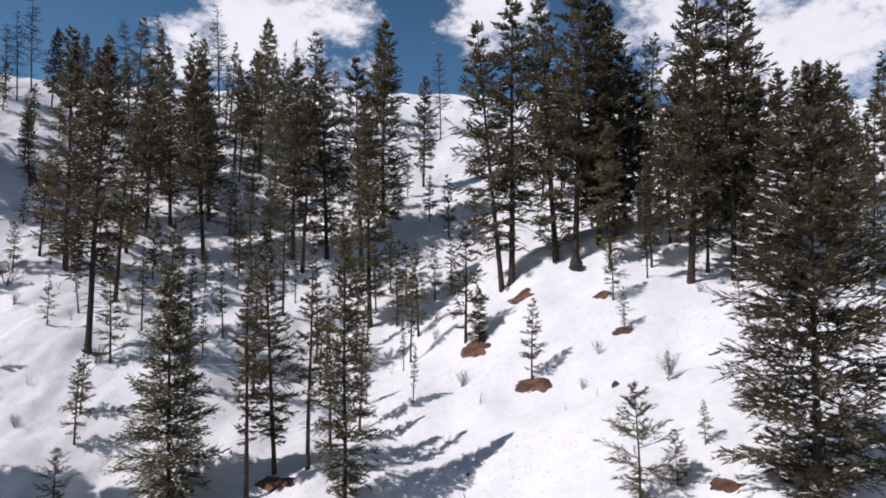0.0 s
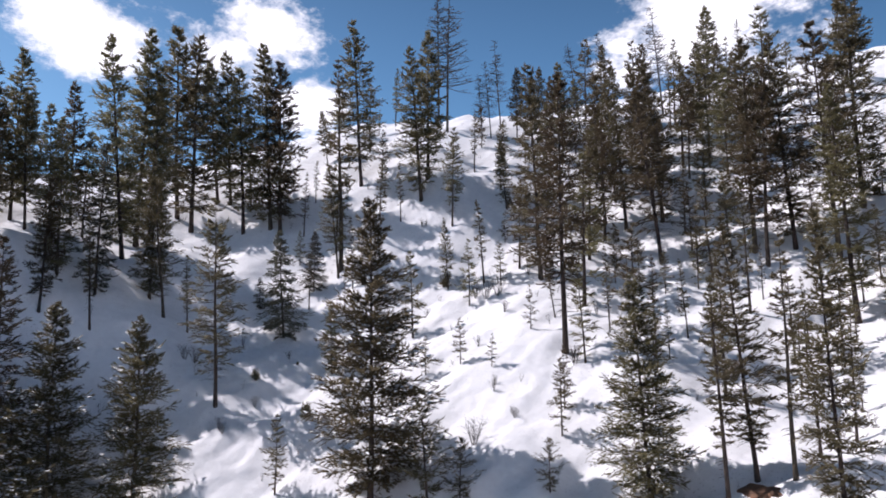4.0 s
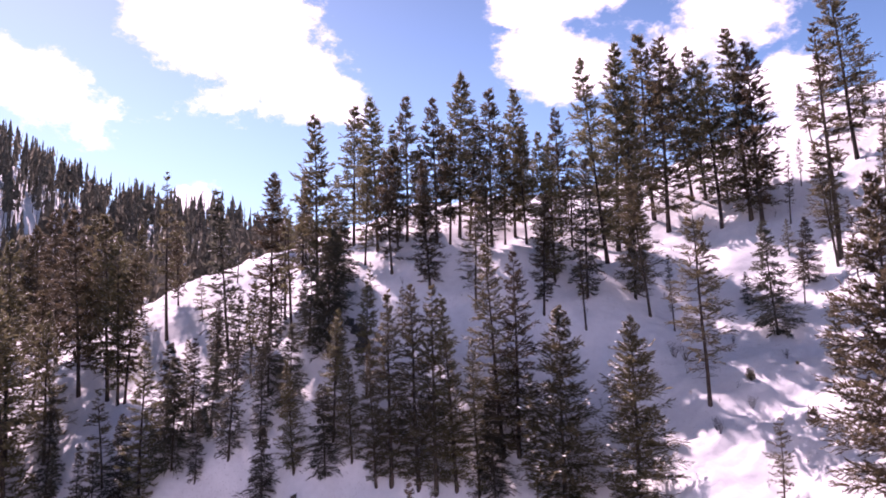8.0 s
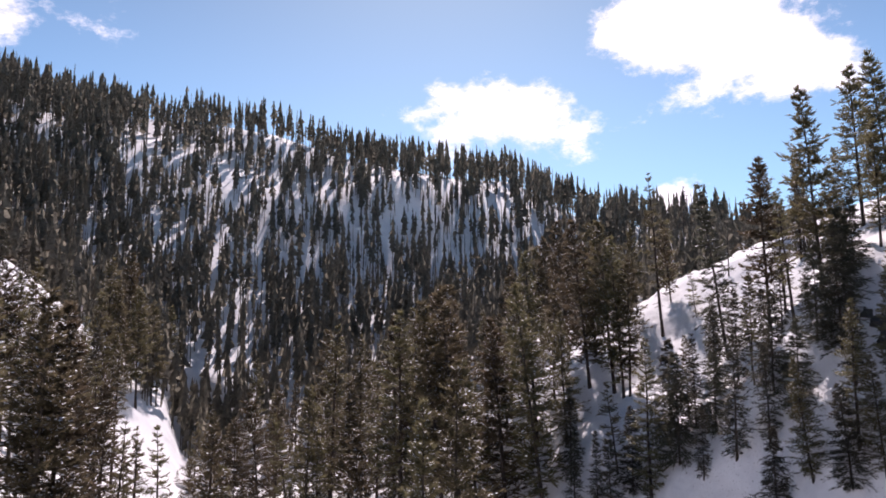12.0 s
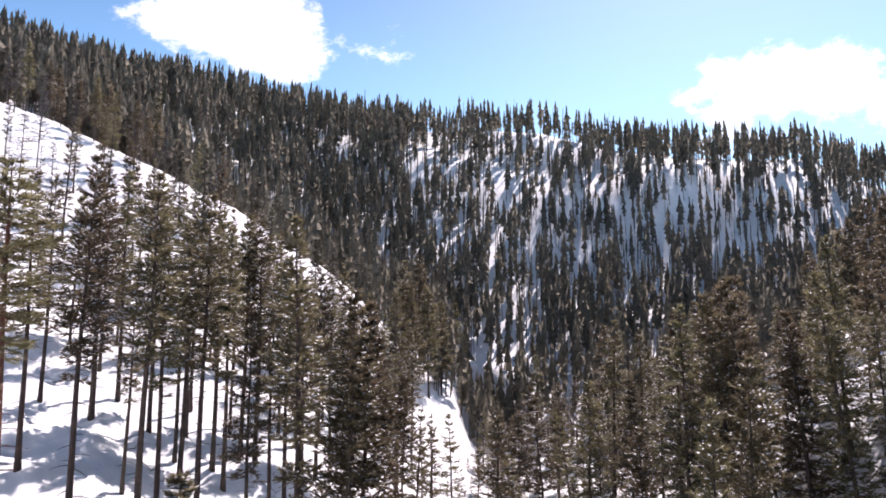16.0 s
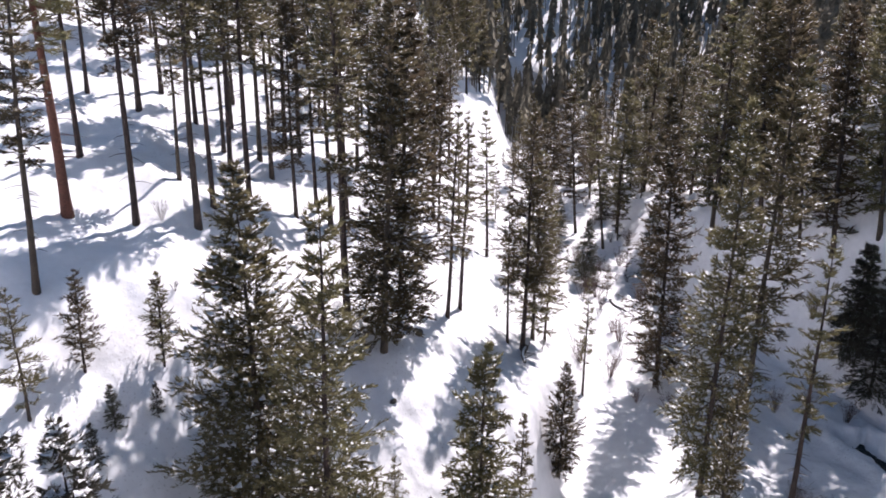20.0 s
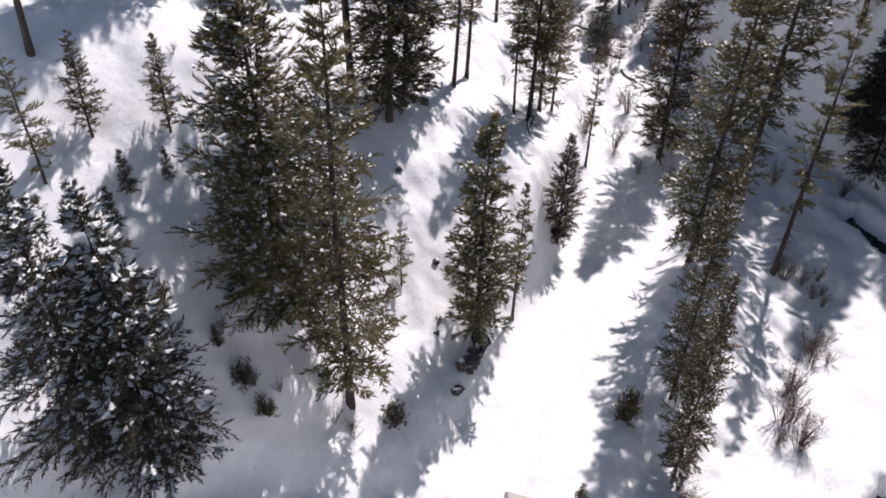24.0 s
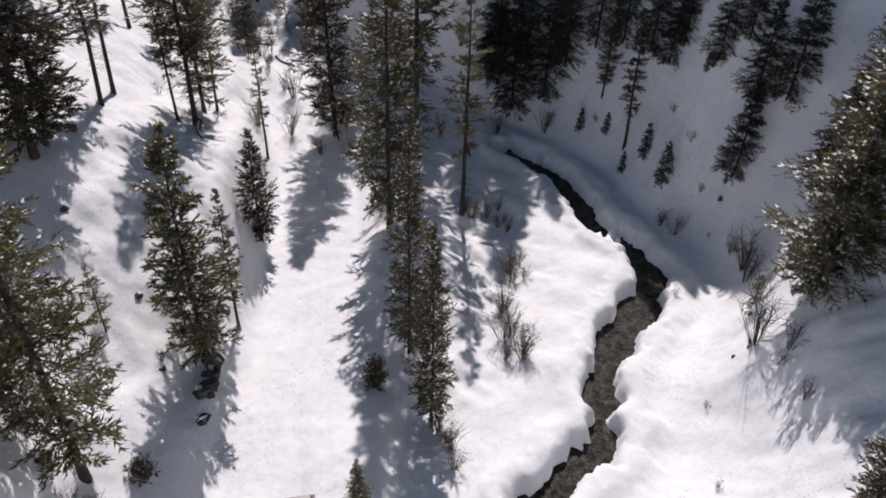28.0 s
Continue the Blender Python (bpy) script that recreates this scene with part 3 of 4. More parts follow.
# ---- where the trees stand: x, y and height, and for some their breadth and the lean of their tip, by area ----
STANDS = []
STANDS.append(("broad_pine", "slope_east", [
    (14.4, 28.8, 18.2, 1, 0.8, -0.4), (-15.8, 41.4, 13.5, 1, -0.7, -0.3),
]))
STANDS.append(("bushy_pine", "slope_east", [
    (2.5, 57.1, 4.6),
]))
STANDS.append(("dead_tree", "slope_east", [
    (-62.6, 100.7, 16, 1, -1, -0.6), (-50.2, 106.1, 15.7, 1, -1.1, -0.5), (-56, 130.1, 16, 1, -1, -0.4), (-39.4, 116.3, 20.4, 1, -1.1, -0.4), (-32.2, 141.5, 12.9, 1, -0.4, -0.1), (-1.4, 119.2, 16.2),
]))
STANDS.append(("dense_pine", "slope_east", [
    (-8, 84.7, 26.4), (15.6, 65.4, 23.3), (23.5, 53.2, 16.4, 1, 0.9, -0.4), (23.9, 50.9, 16.8, 1, 0.9, -0.4), (-5.6, 39.5, 15.5, 0.85),
]))
STANDS.append(("hill_pine", "slope_east", [
    (-31.7, 105, 12.1, 1, -0.9, -0.3), (-32.3, 114.3, 7, 1, -0.3, -0.1), (-30.5, 104, 8.8, 1, -0.3, -0.1), (-3.6, 98.4, 16.6), (20.8, 56.4, 14.1, 1, 0.8, -0.3), (28.3, 47.2, 14, 1, 0.9, -0.5),
    (32.2, 55.3, 10.5, 1, 0.6, -0.3), (20.4, 65.2, 16.4, 1, 1.4, -0.5), (18.3, 66.9, 15.3, 1, 0.6, -0.2), (12.7, 93.3, 15.9, 1, 0.7, -0.1), (27.1, 49.3, 16.5, 1, 0.5, -0.3), (-51.4, 82.4, 7.3, 1, 0.2, 0.1),
]))
STANDS.append(("open_pine", "slope_east", [
    (8.3, 31.8, 5.3), (10.1, 32.3, 2.4), (-21.9, 40.4, 3.2),
]))
STANDS.append(("pine", "slope_east", [
    (-48.3, 78.9, 9.6, 1, -0.7, -0.4), (-27.4, 53.8, 24.4), (-37.6, 68.4, 25, 1, -1.2, -0.7), (-36.3, 83.4, 16.4, 1, -1.1, -0.5), (-33.3, 82.7, 21.9, 1, -0.9, -0.4), (-27, 76.8, 22.8, 1, -1.9, -0.7),
    (-37.3, 89.2, 17.1, 1, -0.9, -0.4), (-17.6, 78.6, 23.6), (-13.9, 79.7, 23.6, 1, -1.2, -0.2), (-9.8, 78.5, 24.9, 1, -1.4, -0.2), (-7.7, 69.5, 21.7, 1, -0.9, -0.1), (-16.1, 77, 21.4),
    (5.1, 67.2, 27.8, 1, -2.1, 0.1), (6, 67, 29.7), (10.1, 65.9, 27.2, 1, -1.2, 0.2), (11.7, 64.4, 27.9, 1, 1.1, -0.2), (14.2, 65.8, 25.7), (17, 67.3, 20, 1, 0.8, -0.2),
]))
STANDS.append(("pine", "slope_east", [
    (18.8, 54.6, 25.9, 1, 1.9, -0.7), (22, 54.2, 23.9, 1, 0.9, -0.4), (23.5, 55.7, 22.2, 1, 1, -0.4), (15.7, 55.5, 7), (-10.4, 43.4, 15.1, 1, -0.7, -0.2),
]))
STANDS.append(("slender_pine", "slope_east", [
    (-11.1, 74.9, 13.5, 0.85, -0.5, -0.1), (21.2, 73.4, 21, 1, 0.9, -0.3), (-11.3, 40.8, 12.5, 1, -0.6, -0.2), (-8.2, 42.3, 13.3), (-32, 60.8, 7, 1, -0.7, -0.4), (-11.8, 63.7, 8.6),
    (-19.7, 61.7, 7, 1, -0.3, -0.1), (-16.1, 68.4, 12.7),
]))
STANDS.append(("young_pine", "slope_east", [
    (12.5, 53.6, 5), (1.4, 58, 9.7), (5.8, 50, 5.6), (12.5, 50.5, 3.1), (13, 42.4, 1.8), (11.9, 33.7, 2),
    (19.9, 48.4, 3.4), (-31.7, 55.6, 3.9), (-25.1, 52.7, 7.2, 1, -0.4, -0.2), (-31.3, 74.4, 5), (-24.6, 80, 7.8), (-20.9, 74.4, 10.6, 1, -0.6, -0.2),
    (-19.7, 77.7, 8, 1, -0.7, -0.2), (-2.8, 65.9, 8.8, 1, -0.3, -0), (-1.4, 72.2, 5.6), (0.3, 72.6, 5.7), (-4.3, 71.7, 6.5), (-24.4, 70.1, 4.5),
]))
STANDS.append(("young_pine", "slope_east", [
    (-2.4, 86.1, 5.9), (-28, 72.5, 4.6), (10, 65.2, 3.6),
]))
STANDS.append(("broad_pine", "slope_north", [
    (-33.6, 36.7, 20.8), (-46.9, 27.4, 14.1),
]))
STANDS.append(("bushy_pine", "slope_north", [
    (-47.7, 46.7, 6.3, 1, -0.2, -0.3),
]))
STANDS.append(("dead_tree", "slope_north", [
    (-60.7, 94.6, 13.2, 1, -0.8, -0.5), (-61.8, 93.8, 11.1, 1, -0.6, -0.4), (-69.7, 92.2, 24.7), (-67.5, 91.7, 27),
]))
STANDS.append(("dense_pine", "slope_north", [
    (-76, 62.2, 26.5, 1, -1, -1.2), (-66.3, 39.2, 14.3),
]))
STANDS.append(("fir", "slope_north", [
    (-56.2, 48.1, 10.9, 1, -0.4, -0.4), (-62, 57.5, 7.1),
]))
STANDS.append(("hill_pine", "slope_north", [
    (-88.9, 56.1, 28.4, 1, -0.9, -1.5), (-85.5, 56.2, 28.6, 1, -0.6, -0.9), (-88.1, 62.1, 21.6, 1, -1, -1.4), (-86.8, 63.4, 23.6, 1, -0.9, -1.3), (-80.2, 60.9, 23.8, 1, -1, -1.4), (-74, 62.2, 24.2, 1, -0.6, -0.8),
    (-78.2, 74.8, 8.8, 1, -0.7, -0.7), (-60.7, 77.7, 22.3),
]))
STANDS.append(("open_pine", "slope_north", [
    (-29.2, 37.3, 7, 1, -0.3, -0.3), (-27, 37.9, 4.2),
]))
STANDS.append(("pine", "slope_north", [
    (-63.3, 39, 15.8, 1, -0.8, -1.4), (-68.6, 72.3, 25.5, 1, -1.2, -1.2), (-60.5, 60, 13.6, 1, -0.9, -0.9), (-58.7, 73.7, 22.3, 1, -1.3, -1), (-52.7, 72.6, 13.1), (-47, 63.9, 8.1, 1, -0.2, -0.2),
    (-50.6, 36.3, 17.4, 1, -0.3, -0.5), (-76.3, 44.7, 22.7),
]))
STANDS.append(("slender_pine", "slope_north", [
    (-83.8, 64.9, 17.1, 1, -0.4, -0.6), (-60.8, 60.7, 26.6, 1, -0.7, -0.7), (-43.4, 65.8, 9.7, 1, -0.3, -0.2), (-61.1, 40.3, 7.6, 1, -0.3, -0.4),
]))
STANDS.append(("snag", "slope_north", [
    (-84, 74.2, 3.5), (-94.5, 64, 2.9),
]))
STANDS.append(("young_fir", "slope_north", [
    (-63.3, 50.7, 3.4),
]))
STANDS.append(("young_pine", "slope_north", [
    (-45.5, 55.8, 8.9, 1, -0.3, -0.2), (-35.2, 49.6, 3.9), (-32.1, 49.7, 2.7), (-37.8, 48.1, 3.2), (-40.5, 34.3, 5.5),
]))
STANDS.append(("bank_pine", "south", [
    (-16, -50.3, 25.5), (-25.2, -74.3, 25.8, 1.2), (-20, -49.2, 25.5), (-22.3, -51.5, 23.2), (-20.9, -54.3, 16), (-29.3, -63.2, 25.8),
    (-25.3, -51.5, 25.9), (-30.3, -66.5, 22.7), (-37.8, -67.7, 25.6), (-34.2, -56, 21.5), (-34.7, -54.4, 24.7), (-36.4, -54.1, 23.3),
    (-47.7, -68.5, 24.2), (-29.5, -70.8, 25.7), (-33.3, -64.9, 25.3), (-33.2, -62.4, 24.8), (-38.8, -66.5, 25.1), (-50.1, -69.1, 23.3),
]))
STANDS.append(("bank_pine", "south", [
    (-51.8, -68, 21.9), (-30, -80.7, 25.6), (-15.1, -58.6, 21.9), (-21.8, -78.8, 22.9), (-33.1, -70.4, 22.8), (-46.2, -74.1, 20.2),
    (-48, -73.2, 21), (-8, -43.8, 20.9, 1, -0.9, 0.2),
]))
STANDS.append(("hill_fir", "south", [
    (-174.4, -165.6, 23.2),
]))
STANDS.append(("hill_pine", "south", [
    (-104.8, -120.8, 23.7), (-117.7, -129.5, 27.3), (-129, -135.3, 28.7), (-139.9, -141.5, 26.7), (-170.4, -166.3, 25.9), (-117.1, -132.3, 30.1),
    (-130.4, -140.6, 33),
]))
STANDS.append(("pine", "south", [
    (-31.4, -54.9, 19.1),
]))
STANDS.append(("red_pine", "south", [
    (-12.1, -52, 24.1, 1.5),
]))
STANDS.append(("young_fir", "south", [
    (-9.4, -36.8, 2.5), (-11.7, -36.9, 2),
]))
STANDS.append(("young_pine", "south", [
    (-5.6, -37.4, 7.1), (-8.9, -39.4, 5.6), (-13, -38.8, 5.6), (-13, -38.8, 5.8), (-8.9, -39.4, 5.9),
]))
STANDS.append(("broad_pine", "spur", [
    (-51.1, 23.5, 15.6),
]))
STANDS.append(("dead_tree", "spur", [
    (-331.3, -24, 34),
]))
STANDS.append(("dense_pine", "spur", [
    (-78, 44, 27.3), (-73.4, 18.6, 14, 1, -0.2, -0.9), (-70, 31.7, 15.6, 1, -0.2, -0.5), (-66.5, 4.3, 10, 1, -0.1, -1),
]))
STANDS.append(("fir", "spur", [
    (-62.8, 3.9, 7), (-64.7, 6.9, 7.9, 1, -0, -0.5), (-55.5, 19.5, 8.2, 1, -0.1, -0.3),
]))
STANDS.append(("frosted_pine", "spur", [
    (-65.9, 7.7, 11.8), (-61.3, 12.2, 16.8, 1, -0.2, -0.9), (-59.7, 14.2, 17.2, 1, -0.2, -0.9), (-58.5, 15.4, 17.2, 1, -0.2, -0.8), (-57.6, 16.9, 16.2, 1, -0.2, -0.7), (-57.2, 20.9, 18, 1, -0.5, -1.4),
    (-56.8, 22.1, 17.2), (-61.6, 10.9, 12.1, 1, -0.2, -1.1), (-63.7, 9.1, 9.1, 1, -0.1, -0.4), (-56.2, 18.4, 12.4, 1, -0.2, -0.7), (-53.5, 22.4, 9.6, 1, -0.2, -0.5), (-91.6, -25.9, 25.2, 1, 0.5, -1.6),
    (-87.5, -21, 16.4, 1, 0.2, -0.8), (-76.2, -9.8, 16.3), (-92.9, -36.8, 26.9, 1, 1, -2.4), (-97, -34.5, 19.5, 1, 0.4, -1), (-85.8, -28.5, 20.7, 1, 0.6, -1.9), (-99.9, -43.9, 26.6, 1, 0.9, -2),
]))
STANDS.append(("frosted_pine", "spur", [
    (-102, -46.9, 26.1, 1, 0.8, -1.8),
]))
STANDS.append(("hill_fir", "spur", [
    (-92, -2.2, 21.6, 1, 0.1, -2.4),
]))
STANDS.append(("hill_pine", "spur", [
    (-79.1, 7.2, 21.6, 1, -0.1, -0.8), (-92.9, 13.1, 19.2, 1, -0.1, -0.7), (-95.9, 11.8, 10.5, 1, -0.1, -0.7), (-84.3, 14.8, 19.5, 1, -0.1, -0.9), (-77.3, 15.2, 14.1, 1, -0.2, -1.3), (-82.6, 18.1, 18),
    (-78, 20.6, 17.2, 1, -0.2, -0.7), (-78.7, 23.6, 19.9), (-79.5, 25.1, 14.6, 1, 0.2, 0.5), (-78.4, 27.5, 19.3), (-80.3, 31.2, 19.1), (-77.6, 31.6, 14.4, 1, -0.3, -0.7),
    (-78.4, 36.5, 16.4), (-73.4, 32.3, 14.7, 1, -0.3, -0.6), (-81.8, 16.8, 12.5, 1, -0.2, -0.8), (-77.6, 22.1, 13.4), (-78.2, 29.1, 13.5), (-75.9, 36.7, 11.8),
]))
STANDS.append(("hill_pine", "spur", [
    (-79.1, 19.4, 11.7, 1, -0.1, -0.4), (-118.5, 4.3, 12.9, 1, -0, -1.1), (-89.5, 2.5, 20.3, 1, -0, -0.7), (-97.6, -16.8, 23.4, 1, 0.3, -1.6), (-94.6, -15.1, 21.1, 1, 0.1, -0.8), (-93.9, -14.2, 17.6),
    (-106.4, -20.9, 20.2, 1, 0.2, -1.2), (-99, -20.4, 23.5, 1, 0.4, -1.7), (-116.4, -27.3, 22.8, 1, 0.3, -1.4), (-196.1, -50.3, 34, 1, 0.4, -1.7), (-202.6, -55, 33, 1, 0.4, -1.6), (-200.3, -62.8, 29.7, 1, 0.4, -1.2),
    (-112.5, -10.4, 12.3, 1, 0.1, -0.8), (-111.6, -15.4, 13.2, 1, 0.1, -0.6), (-110.7, -49.8, 28.5), (-142.8, -60.1, 31.5), (-80.7, -22.2, 26.6, 1, 0.7, -2.4),
]))
STANDS.append(("pine", "spur", [
    (-71.9, 39.1, 24.9, 1, -1.1, -2.1), (-73.3, 25.2, 13.4), (-66, 28.6, 12.6), (-68.7, 22.3, 12.2), (-98.9, -29.1, 21.6, 1, 0.6, -1.9), (-101.7, -33.3, 16.3, 1, 0.3, -1),
]))
STANDS.append(("slender_pine", "spur", [
    (-63.2, 31.8, 10.4, 1, -0.2, -0.4), (-77.5, 4.4, 14.2, 1, -0.1, -1), (-89.8, 4.2, 14.1), (-105, -11, 23.8, 1, 0.1, -1.3), (-76.3, 0.4, 8.7, 1, -0, -0.5),
]))
STANDS.append(("snag", "spur", [
    (-110.7, -2, 8.4),
]))
STANDS.append(("young_pine", "spur", [
    (-78.1, 5.7, 3.9), (-73.3, 12.1, 4.8), (-69.6, 14.8, 5), (-95.5, -22.4, 11.9, 1, 0.3, -1.3), (-81.6, -14, 9.8, 1, 0.2, -1), (-79.3, 5.6, 3.9),
    (-91.1, -3.6, 5.3), (-105.3, -6.4, 6.7, 1, 0, -0.6),
]))
STANDS.append(("bank_pine", "valley", [
    (-81.5, -89.5, 21.6), (-27.7, -41.5, 30.3),
]))
STANDS.append(("broad_pine", "valley", [
    (-14.2, -29.5, 22), (-40.7, 10.3, 18),
]))
STANDS.append(("bushy_pine", "valley", [
    (-26.2, -25.5, 16.5), (-40.1, -30.3, 10.1), (-25.7, 12.5, 8.9), (-20.9, -11.8, 4.2),
]))
STANDS.append(("dense_pine", "valley", [
    (-29, -10.7, 15.6, 0.75), (-33.1, -14, 18.7, 0.66), (-46.2, -21.4, 30.2, 0.75), (-61.1, -34.5, 27), (-29.5, -39.4, 26.6, 1, -0.9, 0.7), (-32.1, -40.8, 25.9, 1, -1, 0.8),
]))
STANDS.append(("fir", "valley", [
    (-73.7, -18.4, 12.6), (-73.4, -14.8, 12.3), (-76.6, -21.3, 10.9), (-75.9, -17.8, 9.3), (-71.6, -7, 8.7), (-69.4, -4.1, 8.2),
    (-67.3, -1.2, 7.2), (-63.7, 2, 7.4), (-58.2, 5.4, 8.2), (-42.5, 11.1, 11.1), (-44.7, 12.8, 10.6), (-58.6, 7.6, 9.5),
    (-76.2, -21.7, 12.5), (-67.6, -2.1, 8.1), (-50.8, 10.8, 8.9), (-73.8, -12.9, 10.6), (-60.4, 5.4, 8.2), (-42.9, 13.2, 9.7),
]))
STANDS.append(("frosted_pine", "valley", [
    (-154.7, -119.8, 27.2), (-153.3, -106.2, 22.4), (-121, -75.5, 33.4), (-111, -63.2, 28.2), (-99.3, -50.8, 28.7), (-95.1, -46.8, 16.6),
    (-128.1, -93.9, 22.2), (-106, -57.3, 22.1), (-128.1, -111, 19.5), (-128.8, -102.9, 17), (-124.5, -80.9, 21.4),
]))
STANDS.append(("hill_pine", "valley", [
    (-98.9, -80.8, 21.2), (-120.7, -88.2, 24.3), (-103.6, -69.3, 26.5), (-138.5, -87.3, 34), (-139.6, -77.6, 25.7), (-103.2, -61, 22.4),
    (-95, -81.4, 18.2), (-173.8, -106.7, 28), (-86.7, -37, 29.5, 1, 1, -2.2), (-84.6, -33.7, 31.4, 1, 0.9, -2.2), (-83.2, -30.7, 21.6, 1, 0.7, -1.9), (-81.9, -26.7, 26.1, 1, 0.6, -1.9),
]))
STANDS.append(("pine", "valley", [
    (-15.3, -25, 25.5), (-60.8, -25, 33.5), (-70.7, -8.1, 10.5), (-51.9, 11.7, 12.1), (-89.7, -44.8, 31.3), (-45.5, -39.5, 21.7),
    (-48.4, -40.8, 18.3), (-99.3, -75, 26.2, 1, 1.6, -2),
]))
STANDS.append(("slender_pine", "valley", [
    (-30.1, -25.8, 11.3), (-52.4, -37.4, 12.2), (-51.8, -16.7, 22.2), (-66.7, -4.6, 13.8), (-56.3, -64.5, 20.6), (-62.5, -66.5, 13.8),
    (-69.2, -71.8, 13), (-38.9, -42.6, 18.5, 1, -0.5, 0.5), (-41.7, -44, 18, 1, -0.5, 0.4), (-62.2, -60.8, 18.7), (-44.2, -40.2, 14.2, 1, 0.3, -0.4), (-94.4, -65.5, 23.4, 1, 1.5, -2.1),
]))
STANDS.append(("snowy_fir", "valley", [
    (-4.7, -25.6, 16.1), (-2.7, -27.3, 16.2),
]))
STANDS.append(("young_fir", "valley", [
    (-7.7, -34.8, 2.4), (-9.7, -29, 1.5), (-70.1, -9.8, 2.5), (-68.6, -6.9, 2.3), (-64.4, -2.4, 3.5), (-61, -0.2, 4.2),
    (-64.8, -4.3, 2.3), (-64, 1.3, 1.7), (-58.2, 4.9, 1),
]))
STANDS.append(("young_pine", "valley", [
    (-23.3, -30.2, 5.1), (-43.2, 7.7, 3.6), (-126.8, -105.5, 15.5), (-125.1, -85.2, 11.6), (-118.2, -106.5, 14.8), (-54.8, -44.5, 12.1),
]))


for kind, area, spots in STANDS:
    for spot in spots:
        plant(kind, area, *spot)
STOOD = np.array([s[:2] for stand in STANDS for s in stand[2]])


def scatter(kinds, area, count, seed, yaw, reach, tall, gap, wave=0.0):
    """More trees of the same wood, strewn between two bearings and two distances, with room round each."""
    global STOOD
    rng, done = random.Random(seed), 0
    for _ in range(count * 30):
        if done == count:
            break
        a, d = radians(rng.uniform(*yaw)), math.sqrt(rng.uniform(reach[0] ** 2, reach[1] ** 2))
        x, y = -math.sin(a) * d, math.cos(a) * d
        if np.hypot(STOOD[:, 0] - x, STOOD[:, 1] - y).min() < gap or (wave and float(waves(np.array([x]), np.array([y]), wave, seed)[0]) < -0.1):
            continue
        if min(distance_to(ROAD_LINE, np.array([x]), np.array([y]))[0][0] if x > -72 else 99, distance_to(CREEK_LINE, np.array([x]), np.array([y]))[0][0]) < (6 if x > -72 else 2.5):
            continue
        if area in ("spur", "far") and height(x, y) < 5:
            continue
        STOOD = np.vstack([STOOD, (x, y)])
        plant(rng.choice(kinds), area, x, y, rng.uniform(*tall))
        done += 1


scatter(["young_pine", "slender_pine"], "slope_east", 26, 21, (2, 33), (48, 80), (4, 10), 2.2)
scatter(["young_pine"], "slope_east", 45, 1, (-34, 34), (58, 115), (2.5, 8), 2.0, 30)
scatter(["hill_pine", "ridge_pine", "slender_pine"], "slope_east", 18, 2, (-22, -8), (66, 120), (12, 20), 3.0)
scatter(["hill_pine", "ridge_pine", "slender_pine"], "slope_east", 18, 19, (-34, -21), (62, 110), (8, 13), 3.0)
scatter(["hill_pine"], "slope_east", 12, 13, (-33, -9), (60, 84), (9, 14), 2.6)
scatter(["hill_pine", "slender_pine", "young_pine"], "slope_east", 30, 3, (-6, 30), (68, 125), (8, 18), 3.2, 40)
scatter(["hill_pine"], "slope_east", 14, 18, (10, 33), (78, 122), (11, 17), 3.0)
scatter(["young_pine", "slender_pine"], "slope_north", 20, 4, (26, 52), (75, 120), (4, 11), 3.5, 40)
scatter(["hill_pine", "hill_fir"], "spur", 8, 6, (62, 92), (66, 112), (10, 15), 3.0)
scatter(["hill_pine", "hill_fir"], "spur", 6, 11, (78, 104), (56, 90), (7, 11), 3.2)
scatter(["ridge_pine", "ridge_pine", "hill_fir"], "spur", 10, 7, (94, 118), (96, 180), (14, 19), 3.6)
scatter(["bank_pine", "hill_pine"], "south", 5, 10, (142, 164), (62, 110), (19, 25), 4.0)
scatter(["ridge_pine", "slender_pine"], "south", 8, 8, (146, 160), (85, 140), (17, 24), 4.0)
scatter(["dead_tree", "slender_pine"], "south", 34, 14, (158, 172), (80, 190), (11, 20), 4.5)
scatter(["bank_pine", "hill_pine"], "south", 6, 15, (131, 147), (64, 105), (18, 23), 3.6)
scatter(["young_pine", "fir", "young_pine"], "valley", 44, 20, (117, 134), (82, 165), (3, 11), 2.6)
scatter(["fir", "hill_fir"], "far", 34, 16, (82, 104), (62, 82), (7, 12), 2.6)
scatter(["ridge_pine", "ridge_pine", "ridge_pine", "dead_tree"], "south", 85, 17, (156, 173), (180, 290), (14, 20), 4.0)
scatter(["ridge_pine", "ridge_pine", "hill_fir"], "south", 52, 9, (138, 160), (105, 170), (15, 21), 3.4)


